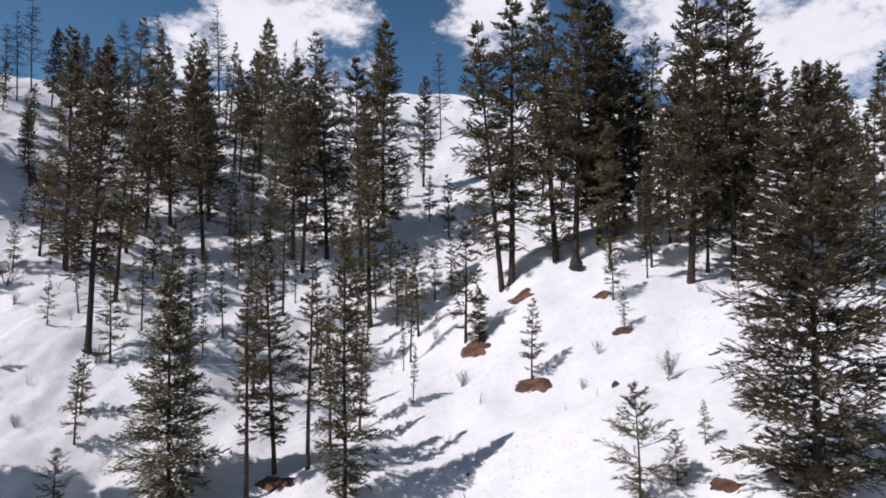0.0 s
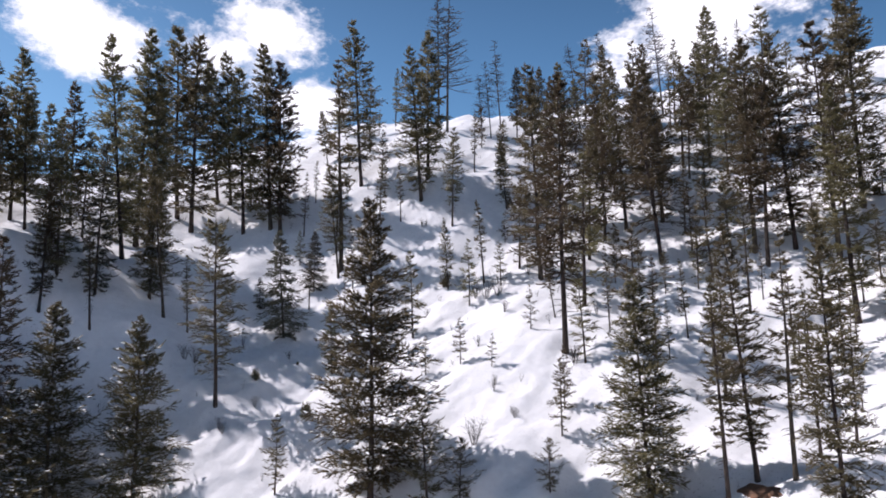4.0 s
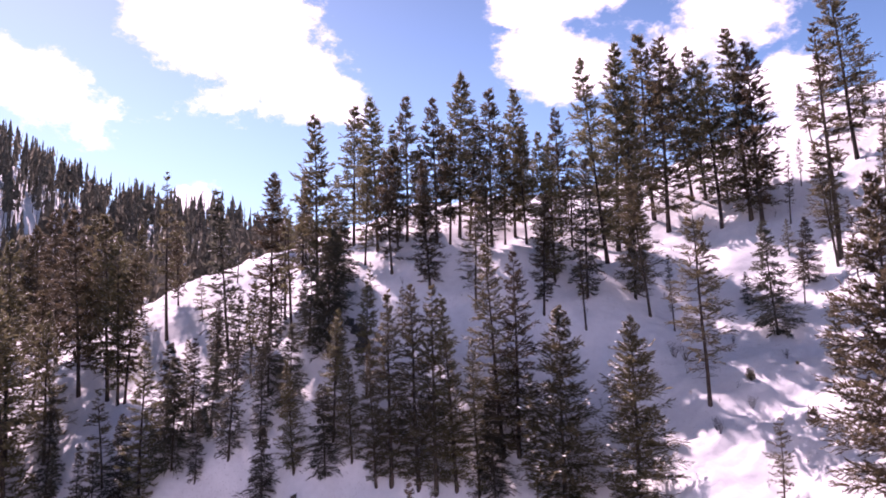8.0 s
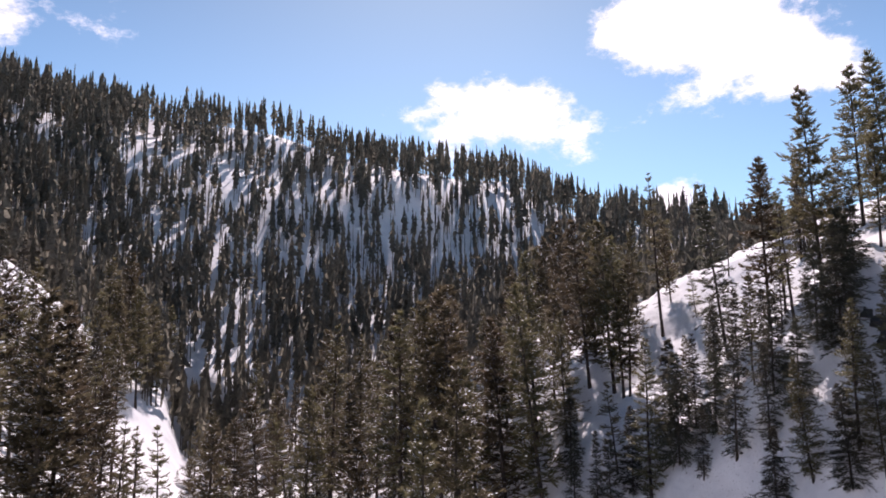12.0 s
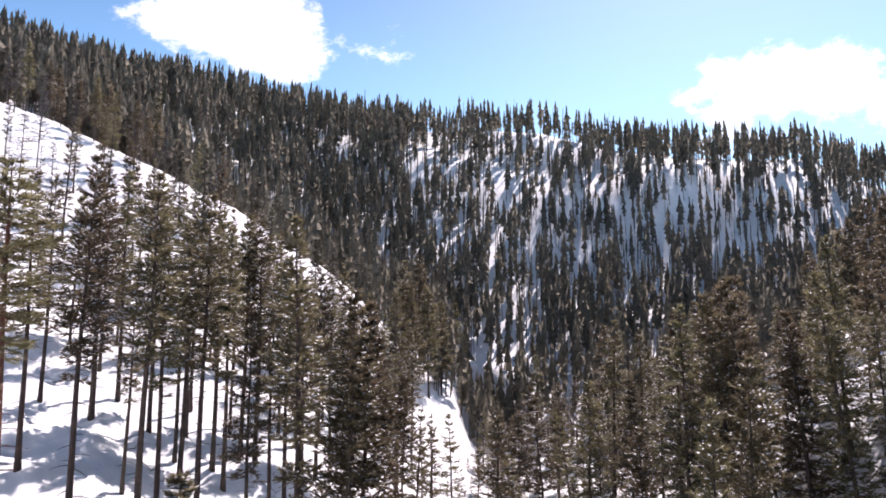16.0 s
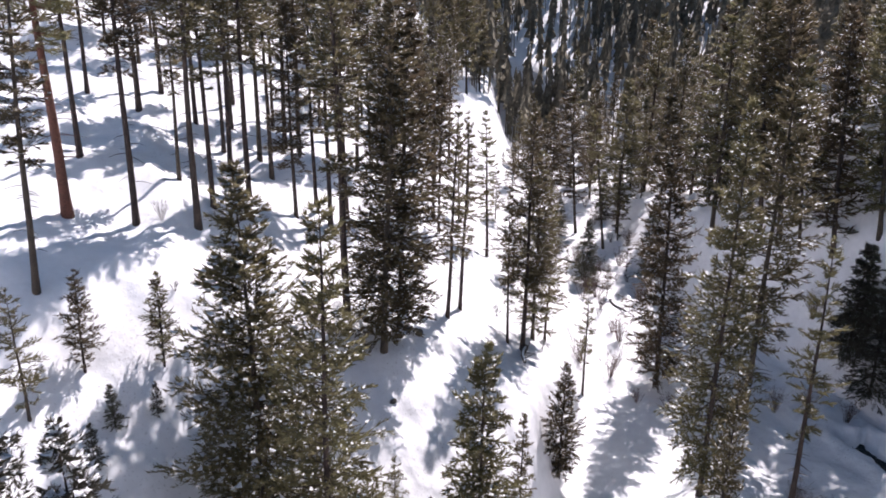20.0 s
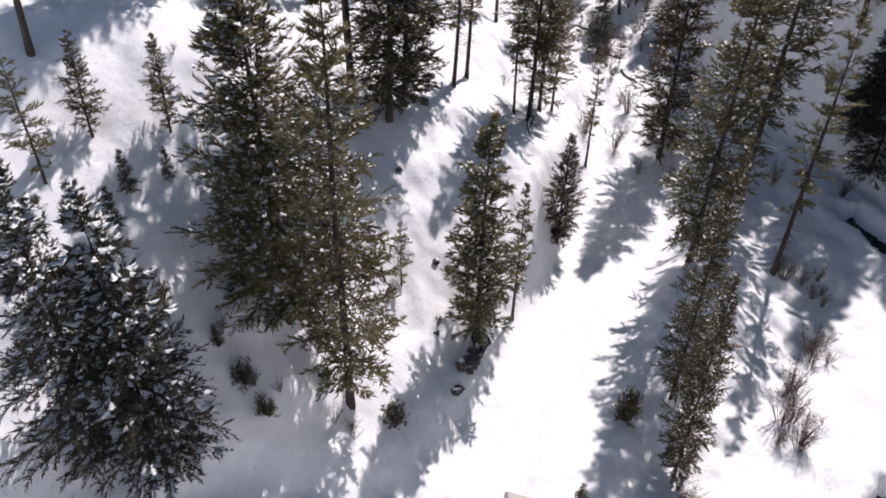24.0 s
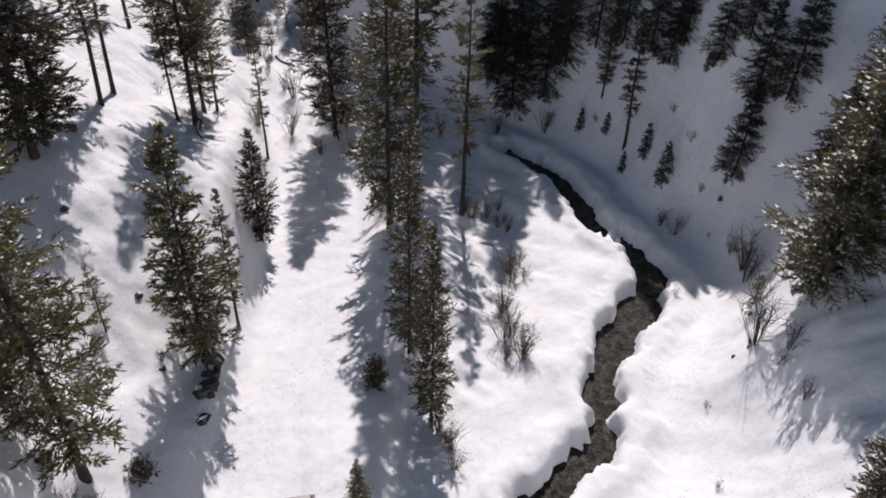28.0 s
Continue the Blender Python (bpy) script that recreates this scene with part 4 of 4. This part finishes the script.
# ---- far woods: thin conifers on the mountain across the valley, past counting ----
def far_woods(count, seed, density, tall=(10, 27)):
    """Thin ragged conifers: a bare stem and eight ragged skirts of boughs each, on the far slopes, as thick as density says."""
    rng, dice = random.Random(seed), np.random.RandomState(seed)
    x, y = dice.uniform((-660, -620), (60, 160), (count * 16, 2)).T
    far, az = np.hypot(x, y), np.degrees(np.arctan2(-x, y)) % 360
    keep = np.where(dice.uniform(0, 1, len(x)) < density(far, az) * (1.0 + 0.55 * waves(x, y, 40, 41) + 0.35 * waves(x, y, 16, 42)))[0][:count]
    x, y = x[keep], y[keep]
    z = land(x, y)
    verts, faces = [], []
    for x, y, z in zip(x.tolist(), y.tolist(), z.tolist()):
        h = rng.uniform(*tall)
        wide, bare = h * rng.uniform(0.065, 0.105), rng.uniform(0.15, 0.5)
        if rng.random() < 0.28:
            wide *= 0.25
        lx, ly = rng.uniform(-0.9, 0.9), rng.uniform(-0.9, 0.9)
        i = len(verts)
        for k in range(3):
            a = 2.1 * k
            verts.append((x + 0.22 * math.cos(a), y + 0.22 * math.sin(a), z - 1))
        verts.append((x + lx, y + ly, z + h))
        faces.extend(((i, i + 1, i + 3), (i + 1, i + 2, i + 3), (i + 2, i, i + 3)))
        tiers = 8
        for t in range(tiers):
            c = t / tiers
            s = bare + (1 - bare) * c
            w = wide * (0.8 + c if c < 0.2 else (1 - (c - 0.2) / 0.8) ** 0.9 + 0.07) * rng.uniform(0.8, 1.2)
            top = z + h * min(1.0, s + (1 - bare) * 1.9 / tiers)
            i, sides = len(verts), 5
            turn, cx, cy = rng.uniform(0, 6), x + lx * s, y + ly * s
            for j in range(sides):
                a, q = turn + 2 * math.pi * j / sides, w * rng.uniform(0.45, 1.3)
                verts.append((cx + q * math.cos(a), cy + q * math.sin(a), z + h * s + rng.uniform(-0.9, 0.6)))
            verts.append((cx, cy, top))
            for j in range(sides):
                if rng.random() < 0.85:
                    faces.append((i + j, i + (j + 1) % sides, i + sides))
    return mesh_of("far_woods", verts, faces, HAZY_FAR_WOOD, False)


def mountain_woods(far, az):
    """How thick the woods stand: open on the sunlit upper face, close in the gully and behind the spur's crest."""
    inside = (far > np.where(az < 138, 190, 212)) & (far < 485) & (az > 84) & (az < 184) & ~((far < 215) & (az < 96)) & ~((az > 157) & (far < 215))
    thick = np.where((az > 138) & (far > 205), 1.0, np.where((az > 100) & (far < 330), 0.52, 0.36))
    return np.where(inside, thick, 0.0)


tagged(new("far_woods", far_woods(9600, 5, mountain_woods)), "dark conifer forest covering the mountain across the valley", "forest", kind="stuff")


# ---- small things on the snow: x, y and size ----
DIRT_PATCHES = [
    (6.3, 62.4, 1.9), (2.1, 56.7, 1.7), (5.7, 49.4, 1.7), (-10.1, 42.1, 1.5), (11.8, 31.3, 1.0), (12.5, 50.5, 0.9),
    (11.8, 55.0, 1.1),
]
BARE_SHRUBS = [
    (-25.9, 52.4, 1.6), (10.4, 49.4, 1.0), (1.1, 53.5, 1.1), (13.3, 43.2, 1.5), (8.7, 46.9, 0.8), (-27.5, 45.6, 0.8),
    (-17.9, 75.4, 1.5), (-9.9, 64.2, 1.5), (18.9, 53.0, 1.0), (-1.2, 62.0, 1.0), (-56.0, 70.4, 1.0), (-40.3, 63.8, 2.6),
    (-43.0, 63.6, 2.0), (-57.7, 44.3, 0.8), (-48.1, 35.0, 1.0), (-26.1, 52.7, 1.6), (-39.1, 68.4, 2.0), (-21.7, 66.3, 2.0),
    (-29.7, 76.4, 2.0), (-30.9, 48.2, 0.8), (-28.9, 42.3, 2.0), (-27.7, 45.8, 0.8), (1.0, 53.2, 1.0), (-57.9, 38.0, 1.5),
    (-55.6, 70.7, 1.0), (-30.5, 47.5, 0.9), (-47.6, 34.9, 0.8), (-41.7, 63.6, 2.2), (-67.0, 71.9, 0.8), (-56.8, 38.4, 1.5),
]
BARE_SHRUBS += [
    (-10.2, -29.5, 1.4), (-14.3, -27.8, 1.0), (-11.6, -26.3, 0.9), (-56.7, 1.8, 2.4), (-48.9, 7.6, 3.0), (-58.0, 0.6, 1.5),
    (-33.7, 10.4, 1.6), (-29.5, 6.9, 0.8), (-55.8, 4.7, 0.6), (-37.3, 9.5, 2.0), (-38.9, 8.0, 4.0), (-47.7, 2.9, 1.0),
    (-17.4, -26.8, 1.2), (-14.6, -27.9, 1.5), (-24.0, -27.1, 1.0), (-40.3, -8.7, 1.6), (-53.4, -13.0, 1.0), (-17.8, -50.2, 1.6),
    (-15.3, -42.3, 0.8), (-52.2, 45.5, 0.9), (-47.4, 49.1, 0.8), (-46.6, 59.4, 0.9), (-28.4, 62.3, 1.2), (-17.4, 60.6, 1.2),
    (-5.7, 81.6, 1.0), (-1.2, 68.2, 1.0), (-58.2, 34.2, 1.0), (-44.7, 43.7, 1.2), (-35.4, 52.7, 1.0), (-37.0, 69.0, 1.2),
]
BARE_SHRUBS += [
    (-45.5, 64.6, 1.6), (-37.0, 59.7, 1.4), (-48.7, 38.8, 1.0), (-96.1, -74.8, 1.8), (-81.1, -58.5, 1.6), (-99.3, -67.4, 1.8),
    (-119.1, -90.4, 2.0), (-119.9, -100.5, 2.0), (-69.3, -47.9, 1.4), (-84.9, -54.2, 1.6), (-85.4, -73.6, 1.6), (-50.4, -47.5, 1.4),
    (-48.4, -39.5, 1.2), (-57.5, 0.6, 1.4), (-53.1, 6.5, 1.8), (-61.7, 1.4, 1.2), (-67.6, -4.2, 1.2), (-58.9, 3.2, 1.0),
    (-69.8, -8.2, 1.0), (-36.6, 9.1, 1.5), (-35.8, 5.9, 0.7), (-46.8, -10.6, 1.5), (-38.8, -7.2, 1.5), (-39.9, -9.5, 1.2),
    (-64.7, -0.7, 1.0), (-39.0, 7.6, 1.4), (-13.9, -24.6, 1.4), (-14.4, -23.4, 1.2), (-10.6, -27.0, 1.2),
]
ROCKS = [
    (11.4, 63.0, 1.4), (10.3, 44.3, 0.5), (1.1, 41.2, 0.25), (-71.7, 10.8, 1.6), (-73.1, 10.0, 1.0), (-70.6, 11.1, 1.2),
    (-73.9, 3.6, 1.2), (-74.2, 3.5, 1.2), (-70.4, 10.9, 1.6), (-25.3, -24.5, 1.0), (-23.9, -23.8, 0.7), (-22.0, -22.9, 0.4),
    (-26.2, -25.0, 0.8), (-34.2, -41.1, 0.9), (-29.7, -26.8, 0.7), (-40.7, -30.8, 0.9), (-23.6, -26.8, 0.4), (-14.6, -26.5, 0.8),
    (-39.1, 7.0, 0.3), (-33.3, -41.3, 0.8), (-25.3, -24.5, 0.8), (-23.9, -24.1, 0.6), (-21.9, -23.0, 0.5), (-30.2, -26.7, 0.6),
    (-26.5, -30.3, 0.5), (-23.6, -24.2, 0.9), (-25.1, -24.8, 0.6), (-21.9, -23.0, 0.5), (-27.9, -36.3, 0.5), (-26.1, -25.1, 1.3),
    (-24.5, -24.2, 1.2), (-22.3, -23.0, 0.7), (-40.3, -30.8, 1.1),
]
GREEN_BUSHES = [
    (-47.4, 64.2, 1.0), (-48.2, 79.3, 1.4), (-51.1, 40.9, 0.6), (-44.6, 40.8, 1.0), (-50.8, 40.5, 0.7), (-50.6, 45.1, 0.6),
    (-44.3, 40.5, 1.0), (-47.6, 64.0, 1.0), (-17.3, -23.3, 3.0), (-10.1, -27.2, 1.5), (-10.4, -25.7, 1.0), (-6.3, -25.7, 1.4),
    (-30.6, -15.4, 1.6), (-8.1, -31.2, 0.9), (-57.5, 4.9, 1.0), (-63.7, 1.7, 1.2), (-29.5, -14.9, 1.4),
]
TWIG_SHRUBS = [
    (-52.9, -16.7, 2.2), (-41.2, -9.4, 2.6), (-46.6, -10.6, 2.2), (-52.1, -12.4, 1.5), (-14.6, -23.9, 1.2), (-76.4, -53.5, 3.4),
    (-85.3, -63.7, 3.2), (-45.2, -9.9, 2.0), (-37.6, -8.4, 2.6), (-37.1, -6.8, 2.6), (-52.6, -16.0, 2.2), (-52.3, -13.4, 1.6),
    (-27.2, -8.6, 2.0), (-32.5, -12.2, 2.0), (-53.3, -14.8, 1.8), (-54.6, -14.1, 1.6), (-47.8, -10.2, 1.6), (-46.1, -9.1, 1.3),
    (-40.8, -9.4, 1.9), (-38.2, -7.9, 2.2), (-36.5, -6.6, 1.8), (-36.0, -7.8, 1.6), (-27.6, -9.1, 1.8), (-25.8, -8.0, 1.6),
    (-28.4, -9.9, 1.7), (-50.6, 7.5, 3.4), (-44.3, 8.2, 2.4),
]



# ---- small things: bare earth, rocks, shrubs ----
def dirt_patch(x, y, size, seed):
    """A low uneven mound of bare earth at a tree's foot, with a ragged edge that dips under the snow, longest along the slope's contour."""
    rng = random.Random(seed)
    rings, spokes = 7, 26
    gx, gy = height(x + 1, y) - height(x - 1, y), height(x, y + 1) - height(x, y - 1)
    steep = math.hypot(gx, gy) + 1e-6
    cx, cy = -gy / steep, gx / steep
    edge = [size * rng.uniform(0.6, 1.25) for _ in range(spokes)]
    edge = [(edge[k - 1] + edge[k] * 4 + edge[(k + 1) % spokes]) / 6 for k in range(spokes)]
    pts = [(x, y, 1.0)]
    for i in range(1, rings + 1):
        for k in range(spokes):
            a, q = 2 * math.pi * k / spokes, edge[k] * i / rings
            u, v = q * math.cos(a), 0.5 * q * math.sin(a)
            pts.append((x + u * cx - v * cy, y + u * cy + v * cx, 1 - (i / rings) ** 2))
    p = np.array(pts)
    z = land(p[:, 0], p[:, 1]) + 0.22 * p[:, 2] * size ** 0.5 - 0.07 + np.array([rng.uniform(-0.04, 0.05) for _ in pts])
    verts = [(a[0] - x, a[1] - y, zz - z[0]) for a, zz in zip(pts, z)]
    faces = [(0, 1 + k, 1 + (k + 1) % spokes) for k in range(spokes)]
    for i in range(rings - 1):
        for k in range(spokes):
            a, b = 1 + i * spokes + k, 1 + i * spokes + (k + 1) % spokes
            faces.append((a, a + spokes, b + spokes, b))
    ob = new("earth_patch", mesh_of("earth_patch", verts, faces, DIRT))
    ob.location = (x, y, float(z[0]))
    return tagged(ob, "patch of bare brown earth and needles melted out of the snow", "bare earth", "bare earth patches")


def boulder(x, y, size, seed):
    """A rough broken rock with a cap of snow, sunk into the slope."""
    rng = random.Random(seed)
    bm = bmesh.new()
    bmesh.ops.create_icosphere(bm, subdivisions=2, radius=1)
    shift = Vector((rng.uniform(0, 50), rng.uniform(0, 50), 0))
    for v in bm.verts:
        n = v.co.normalized()
        v.co = n * (0.72 + 0.5 * noise.noise(n * 1.3 + shift) + 0.18 * noise.noise(n * 4 + shift))
        v.co.x *= 1.25
    rock = tagged(new("rock"), "dark broken rock poking out of the snow", "rock", "rocks on the slope")
    cap_bm = bm.copy()
    part("stone", bm, ROCK, rock)
    low = [v for v in cap_bm.verts if v.co.z < 0.52]
    bmesh.ops.delete(cap_bm, geom=low, context="VERTS")
    for v in cap_bm.verts:
        v.co = v.co * 1.05 + Vector((0, 0, 0.05))
    part("snow_cap", cap_bm, TREE_SNOW, rock, "thin cap of snow")
    rock.matrix_basis = pose(x, y, height(x, y) + 0.12 * size, rng.uniform(-20, 20), rng.uniform(-20, 20), rng.uniform(0, 360)) @ Matrix.Scale(size * 0.62, 4)


def twig_mesh(seed, stems, forks, mat, reach=0.55):
    """Bare stems that spread and fork, a metre high."""
    rng = random.Random(seed)
    verts, faces = [], []
    for _ in range(stems):
        a = rng.uniform(0, 6.28)
        out = Vector((math.cos(a), math.sin(a), 0)) * rng.uniform(0.1, reach)
        p0, top = Vector((out.x * 0.12, out.y * 0.12, -0.1)), Vector((out.x, out.y, rng.uniform(0.6, 1.05)))
        mid = p0.lerp(top, 0.5) + Vector((rng.uniform(-0.08, 0.08), rng.uniform(-0.08, 0.08), 0.06))
        tube(verts, faces, [p0, mid, top], (0.010, 0.007, 0.003), 3)
        for _ in range(forks):
            s = rng.uniform(0.3, 0.95)
            q = p0.lerp(mid, s * 2) if s < 0.5 else mid.lerp(top, s * 2 - 1)
            e = q + Vector((rng.uniform(-1, 1), rng.uniform(-1, 1), rng.uniform(0.1, 1.0))) * 0.26
            tube(verts, faces, [q, e], (0.005, 0.002), 3)
    return mesh_of("twigs", verts, faces, mat)


SHRUBS = [twig_mesh(200 + k, 14, 7, DEAD) for k in range(3)]
REEDS = [twig_mesh(210 + k, 20, 7, TWIG, 0.6) for k in range(3)]
for k, (x, y, size) in enumerate(BARE_SHRUBS):
    ob = tagged(new("bare_shrub", SHRUBS[k % 3]), "leafless grey-brown shrub sticking out of the snow", "shrub", "bare shrubs", "")
    ob.matrix_basis = pose(x, y, height(x, y), 0, 0, k * 77) @ Matrix.Scale(size, 4)
for k, (x, y, size) in enumerate(TWIG_SHRUBS):
    ob = tagged(new("twig_shrub", REEDS[k % 3]), "thin reddish bare twigs on the stream bank", "shrub", "bank shrubs", "")
    ob.matrix_basis = pose(x, y, height(x, y), 0, 0, k * 61) @ Matrix.Scale(size, 4)


# brushwood along the gully, upstream of the bend
gully_rng = random.Random(78)
for k in range(60):
    x, y = ROAD_LINE[gully_rng.randrange(64, len(ROAD_LINE))] if k % 2 else CREEK_LINE[gully_rng.randrange(136, len(CREEK_LINE))]
    x, y = x + gully_rng.uniform(-7, 7), y + gully_rng.uniform(-7, 7)
    ob = tagged(new("twig_shrub", REEDS[k % 3]), "thin reddish bare twigs in the snowy gully", "shrub", "gully shrubs")
    ob.matrix_basis = pose(x, y, height(x, y), 0, 0, k * 53) @ Matrix.Scale(gully_rng.uniform(1.6, 3.6), 4)


TUFTS = [twig_mesh(220 + k, 6, 3, DEAD) for k in range(3)]
tuft_rng = random.Random(77)
for k in range(230):
    a, d = radians(tuft_rng.uniform(-33, 78)), tuft_rng.uniform(38, 118)
    x, y = -math.sin(a) * d, math.cos(a) * d
    ob = tagged(new("dry_tuft", TUFTS[k % 3]), "small dry tuft of twigs poking through the snow", "shrub", "dry tufts on the slope")
    ob.matrix_basis = pose(x, y, height(x, y), 0, 0, k * 47) @ Matrix.Scale(tuft_rng.uniform(0.35, 1.1), 4)


def green_bush(name, seed):
    """A low rounded evergreen: short stems, brushes of needles all over, snow on its top."""
    rng = random.Random(seed)
    bush = tagged(new(name), "low snow-dusted evergreen bush", "bush")
    sv, sf, nv, nf, wv, wf = [], [], [], [], [], []
    for _ in range(34):
        a, up = rng.uniform(0, 6.28), rng.uniform(0.1, 1.0)
        q = math.sqrt(max(0.05, 1 - (up - 0.25) ** 2)) * rng.uniform(0.25, 0.5)
        tip = Vector((math.cos(a) * q, math.sin(a) * q, up))
        tube(sv, sf, [Vector((0, 0, -0.1)), tip * 0.5, tip], (0.025, 0.015, 0.006), 3)
        for _ in range(7):
            at = tip * rng.uniform(0.55, 1.0) + Vector((rng.uniform(-1, 1), rng.uniform(-1, 1), rng.uniform(-0.5, 0.5))) * 0.13
            tuft(nv, nf, at, tip + Vector((0, 0, 0.2)), 0.14, 7, rng)
            if rng.random() < 0.16:
                cap(wv, wf, at + Vector((0, 0, 0.05)), tip, rng.uniform(0.03, 0.07), rng)
    tagged(piece("branchwork", mesh_of("branchwork", sv, sf, BARK), bush), kind="stuff")
    tagged(piece("crown", mesh_of("crown", nv, nf, PINE, False), bush), kind="stuff")
    tagged(piece("snow_load", mesh_of("snow_load", wv, wf, TREE_SNOW), bush, "snow lying on the twigs"), kind="stuff")
    return bush


BUSHES = [green_bush("evergreen_bush", 300 + k) for k in range(3)]
for k, (x, y, size) in enumerate(GREEN_BUSHES):
    m = pose(x, y, height(x, y), 0, 0, k * 83) @ Matrix.Scale(size, 4)
    if k < 3:
        BUSHES[k].matrix_basis = m
    else:
        copy_thing(BUSHES[k % 3], m)
for k, (x, y, size) in enumerate(DIRT_PATCHES):
    dirt_patch(x, y, size, 400 + k)
for k, (x, y, size) in enumerate(ROCKS):
    boulder(x, y, size, 500 + k)


# ---- the parked car on the track ----
def box(bm, x0, x1, y0, y1, z0, z1, taper=0.0):
    """A block; taper draws its top in."""
    vs = [bm.verts.new(c) for c in ((x0, y0, z0), (x1, y0, z0), (x1, y1, z0), (x0, y1, z0),
                                    (x0 + taper, y0 + taper, z1), (x1 - taper, y0 + taper, z1), (x1 - taper, y1 - taper, z1), (x0 + taper, y1 - taper, z1))]
    for f in ((0, 3, 2, 1), (4, 5, 6, 7), (0, 1, 5, 4), (1, 2, 6, 5), (2, 3, 7, 6), (3, 0, 4, 7)):
        bm.faces.new([vs[k] for k in f])
    return vs


def rounded(bm, width, segments=3):
    bmesh.ops.bevel(bm, geom=bm.edges[:], offset=width, segments=segments, profile=0.6, affect="EDGES")
    return bm


def parked_car(x, y, turn):
    car = tagged(new("parked_car"), "dusty beige estate car parked on the snowy track", "car")
    bm = bmesh.new()
    box(bm, -2.3, 2.3, -0.92, 0.92, 0.32, 0.98, 0.05)
    body = part("body", rounded(bm, 0.11), CAR_PAINT, car)
    bm = bmesh.new()
    vs = box(bm, -2.12, 1.05, -0.83, 0.83, 0.96, 1.55, 0.0)
    for v, dx, dy in zip(vs[4:], (0.28, -0.55, -0.55, 0.28), (0.16, 0.16, -0.16, -0.16)):
        v.co.x += dx
        v.co.y += dy
    part("cabin_glass", rounded(bm, 0.05), GLASS_DARK, car, "dark tinted windows")
    bm = bmesh.new()
    box(bm, -1.92, 0.56, -0.70, 0.70, 1.52, 1.60, 0.05)
    part("roof", rounded(bm, 0.03), CAR_PAINT, car)
    for px, dx in ((-2.08, 0.22), (0.98, -0.46)):
        for side in (-1, 1):
            bm = bmesh.new()
            vs = box(bm, px - 0.05, px + 0.05, side * 0.81 - 0.04, side * 0.81 + 0.04, 0.94, 1.56)
            for v in vs[4:]:
                v.co.x += dx
                v.co.y -= side * 0.13
            part("pillar", rounded(bm, 0.015, 1), CAR_PAINT, car)
    for side in (-1, 1):
        bm = bmesh.new()
        box(bm, -1.6, 0.3, side * 0.62 - 0.02, side * 0.62 + 0.02, 1.61, 1.65)
        part("roof_rail", rounded(bm, 0.01, 1), RUBBER, car, "black roof rail")
        bm = bmesh.new()
        box(bm, -2.33, -2.24, side * 0.74 - 0.12, side * 0.74 + 0.12, 0.72, 0.95)
        part("tail_lamp", rounded(bm, 0.02, 1), LAMP_RED, car, "red tail lamp")
        bm = bmesh.new()
        box(bm, 0.55, 0.75, side * 1.02 - 0.1, side * 1.02 + 0.1, 0.98, 1.1)
        part("side_mirror", rounded(bm, 0.03, 2), CAR_PAINT, car)
        for px in (-1.42, 1.42):
            bm = bmesh.new()
            bmesh.ops.create_cone(bm, cap_ends=True, segments=20, radius1=0.33, radius2=0.33, depth=0.22, matrix=pose(px, side * 0.83, 0.33, 90, 0, 0))
            wheel = part("wheel", rounded(bm, 0.025, 2), RUBBER, car, "black tyre")
            bm = bmesh.new()
            bmesh.ops.create_cone(bm, cap_ends=True, segments=16, radius1=0.2, radius2=0.17, depth=0.24, matrix=pose(px, side * 0.835, 0.33, 90, 0, 0))
            part("rim", bm, CHROME, wheel, "metal rim")
    bm = bmesh.new()
    box(bm, -2.38, -2.2, -0.86, 0.86, 0.36, 0.56, 0.02)
    part("rear_bumper", rounded(bm, 0.03, 2), RUBBER, car, "black bumper")
    car.matrix_basis = pose(x, y, height(x, y) - 0.03, 0, 0, turn)


parked_car(-17.8, -13.8, 31.5)


def fallen_log(x, y, length, turn, seed):
    """A dead trunk lying across the hollow, with broken branch stubs and a line of snow along its top."""
    rng = random.Random(seed)
    log = tagged(new("fallen_log"), "dark fallen trunk lying across the snowy gully", "log", "fallen logs")
    pts = [Vector((length * (k / 6 - 0.5), 0.12 * math.sin(k * 1.3 + seed), 0.05 * math.sin(k + seed))) for k in range(7)]
    vs, fs = [], []
    tube(vs, fs, pts, [0.26 - 0.022 * k for k in range(7)], 8)
    for _ in range(7):
        p = pts[rng.randrange(1, 6)]
        d = Vector((rng.uniform(-0.3, 0.3), rng.uniform(-1, 1), rng.uniform(0.1, 1))).normalized()
        tube(vs, fs, [p, p + d * rng.uniform(0.5, 1.2)], (0.05, 0.015), 4)
    piece("trunk", mesh_of("trunk", vs, fs, DEAD), log)
    sv, sf = [], []
    tube(sv, sf, [p + Vector((0, 0, 0.17 - 0.015 * k)) for k, p in enumerate(pts)], [0.02] + [0.15 - 0.013 * k for k in range(1, 6)] + [0.01], 6)
    piece("snow_load", mesh_of("snow_load", sv, sf, TREE_SNOW), log, "snow lying along the trunk")
    log.matrix_basis = pose(x, y, height(x, y) + 0.2, 0, rng.uniform(-6, 6), turn)


fallen_log(-81.0, -57.4, 6, 80, 1080)
fallen_log(-76.6, -50.1, 5, 60, 1120)
fallen_log(-82.2, -31.4, 5, 20, 1420)
fallen_log(-85.8, -64.3, 5, 110, 1050)
fallen_log(-86.6, -63.7, 5, 20, 1030)
fallen_log(-44.5, -38.4, 3, 40, 950)
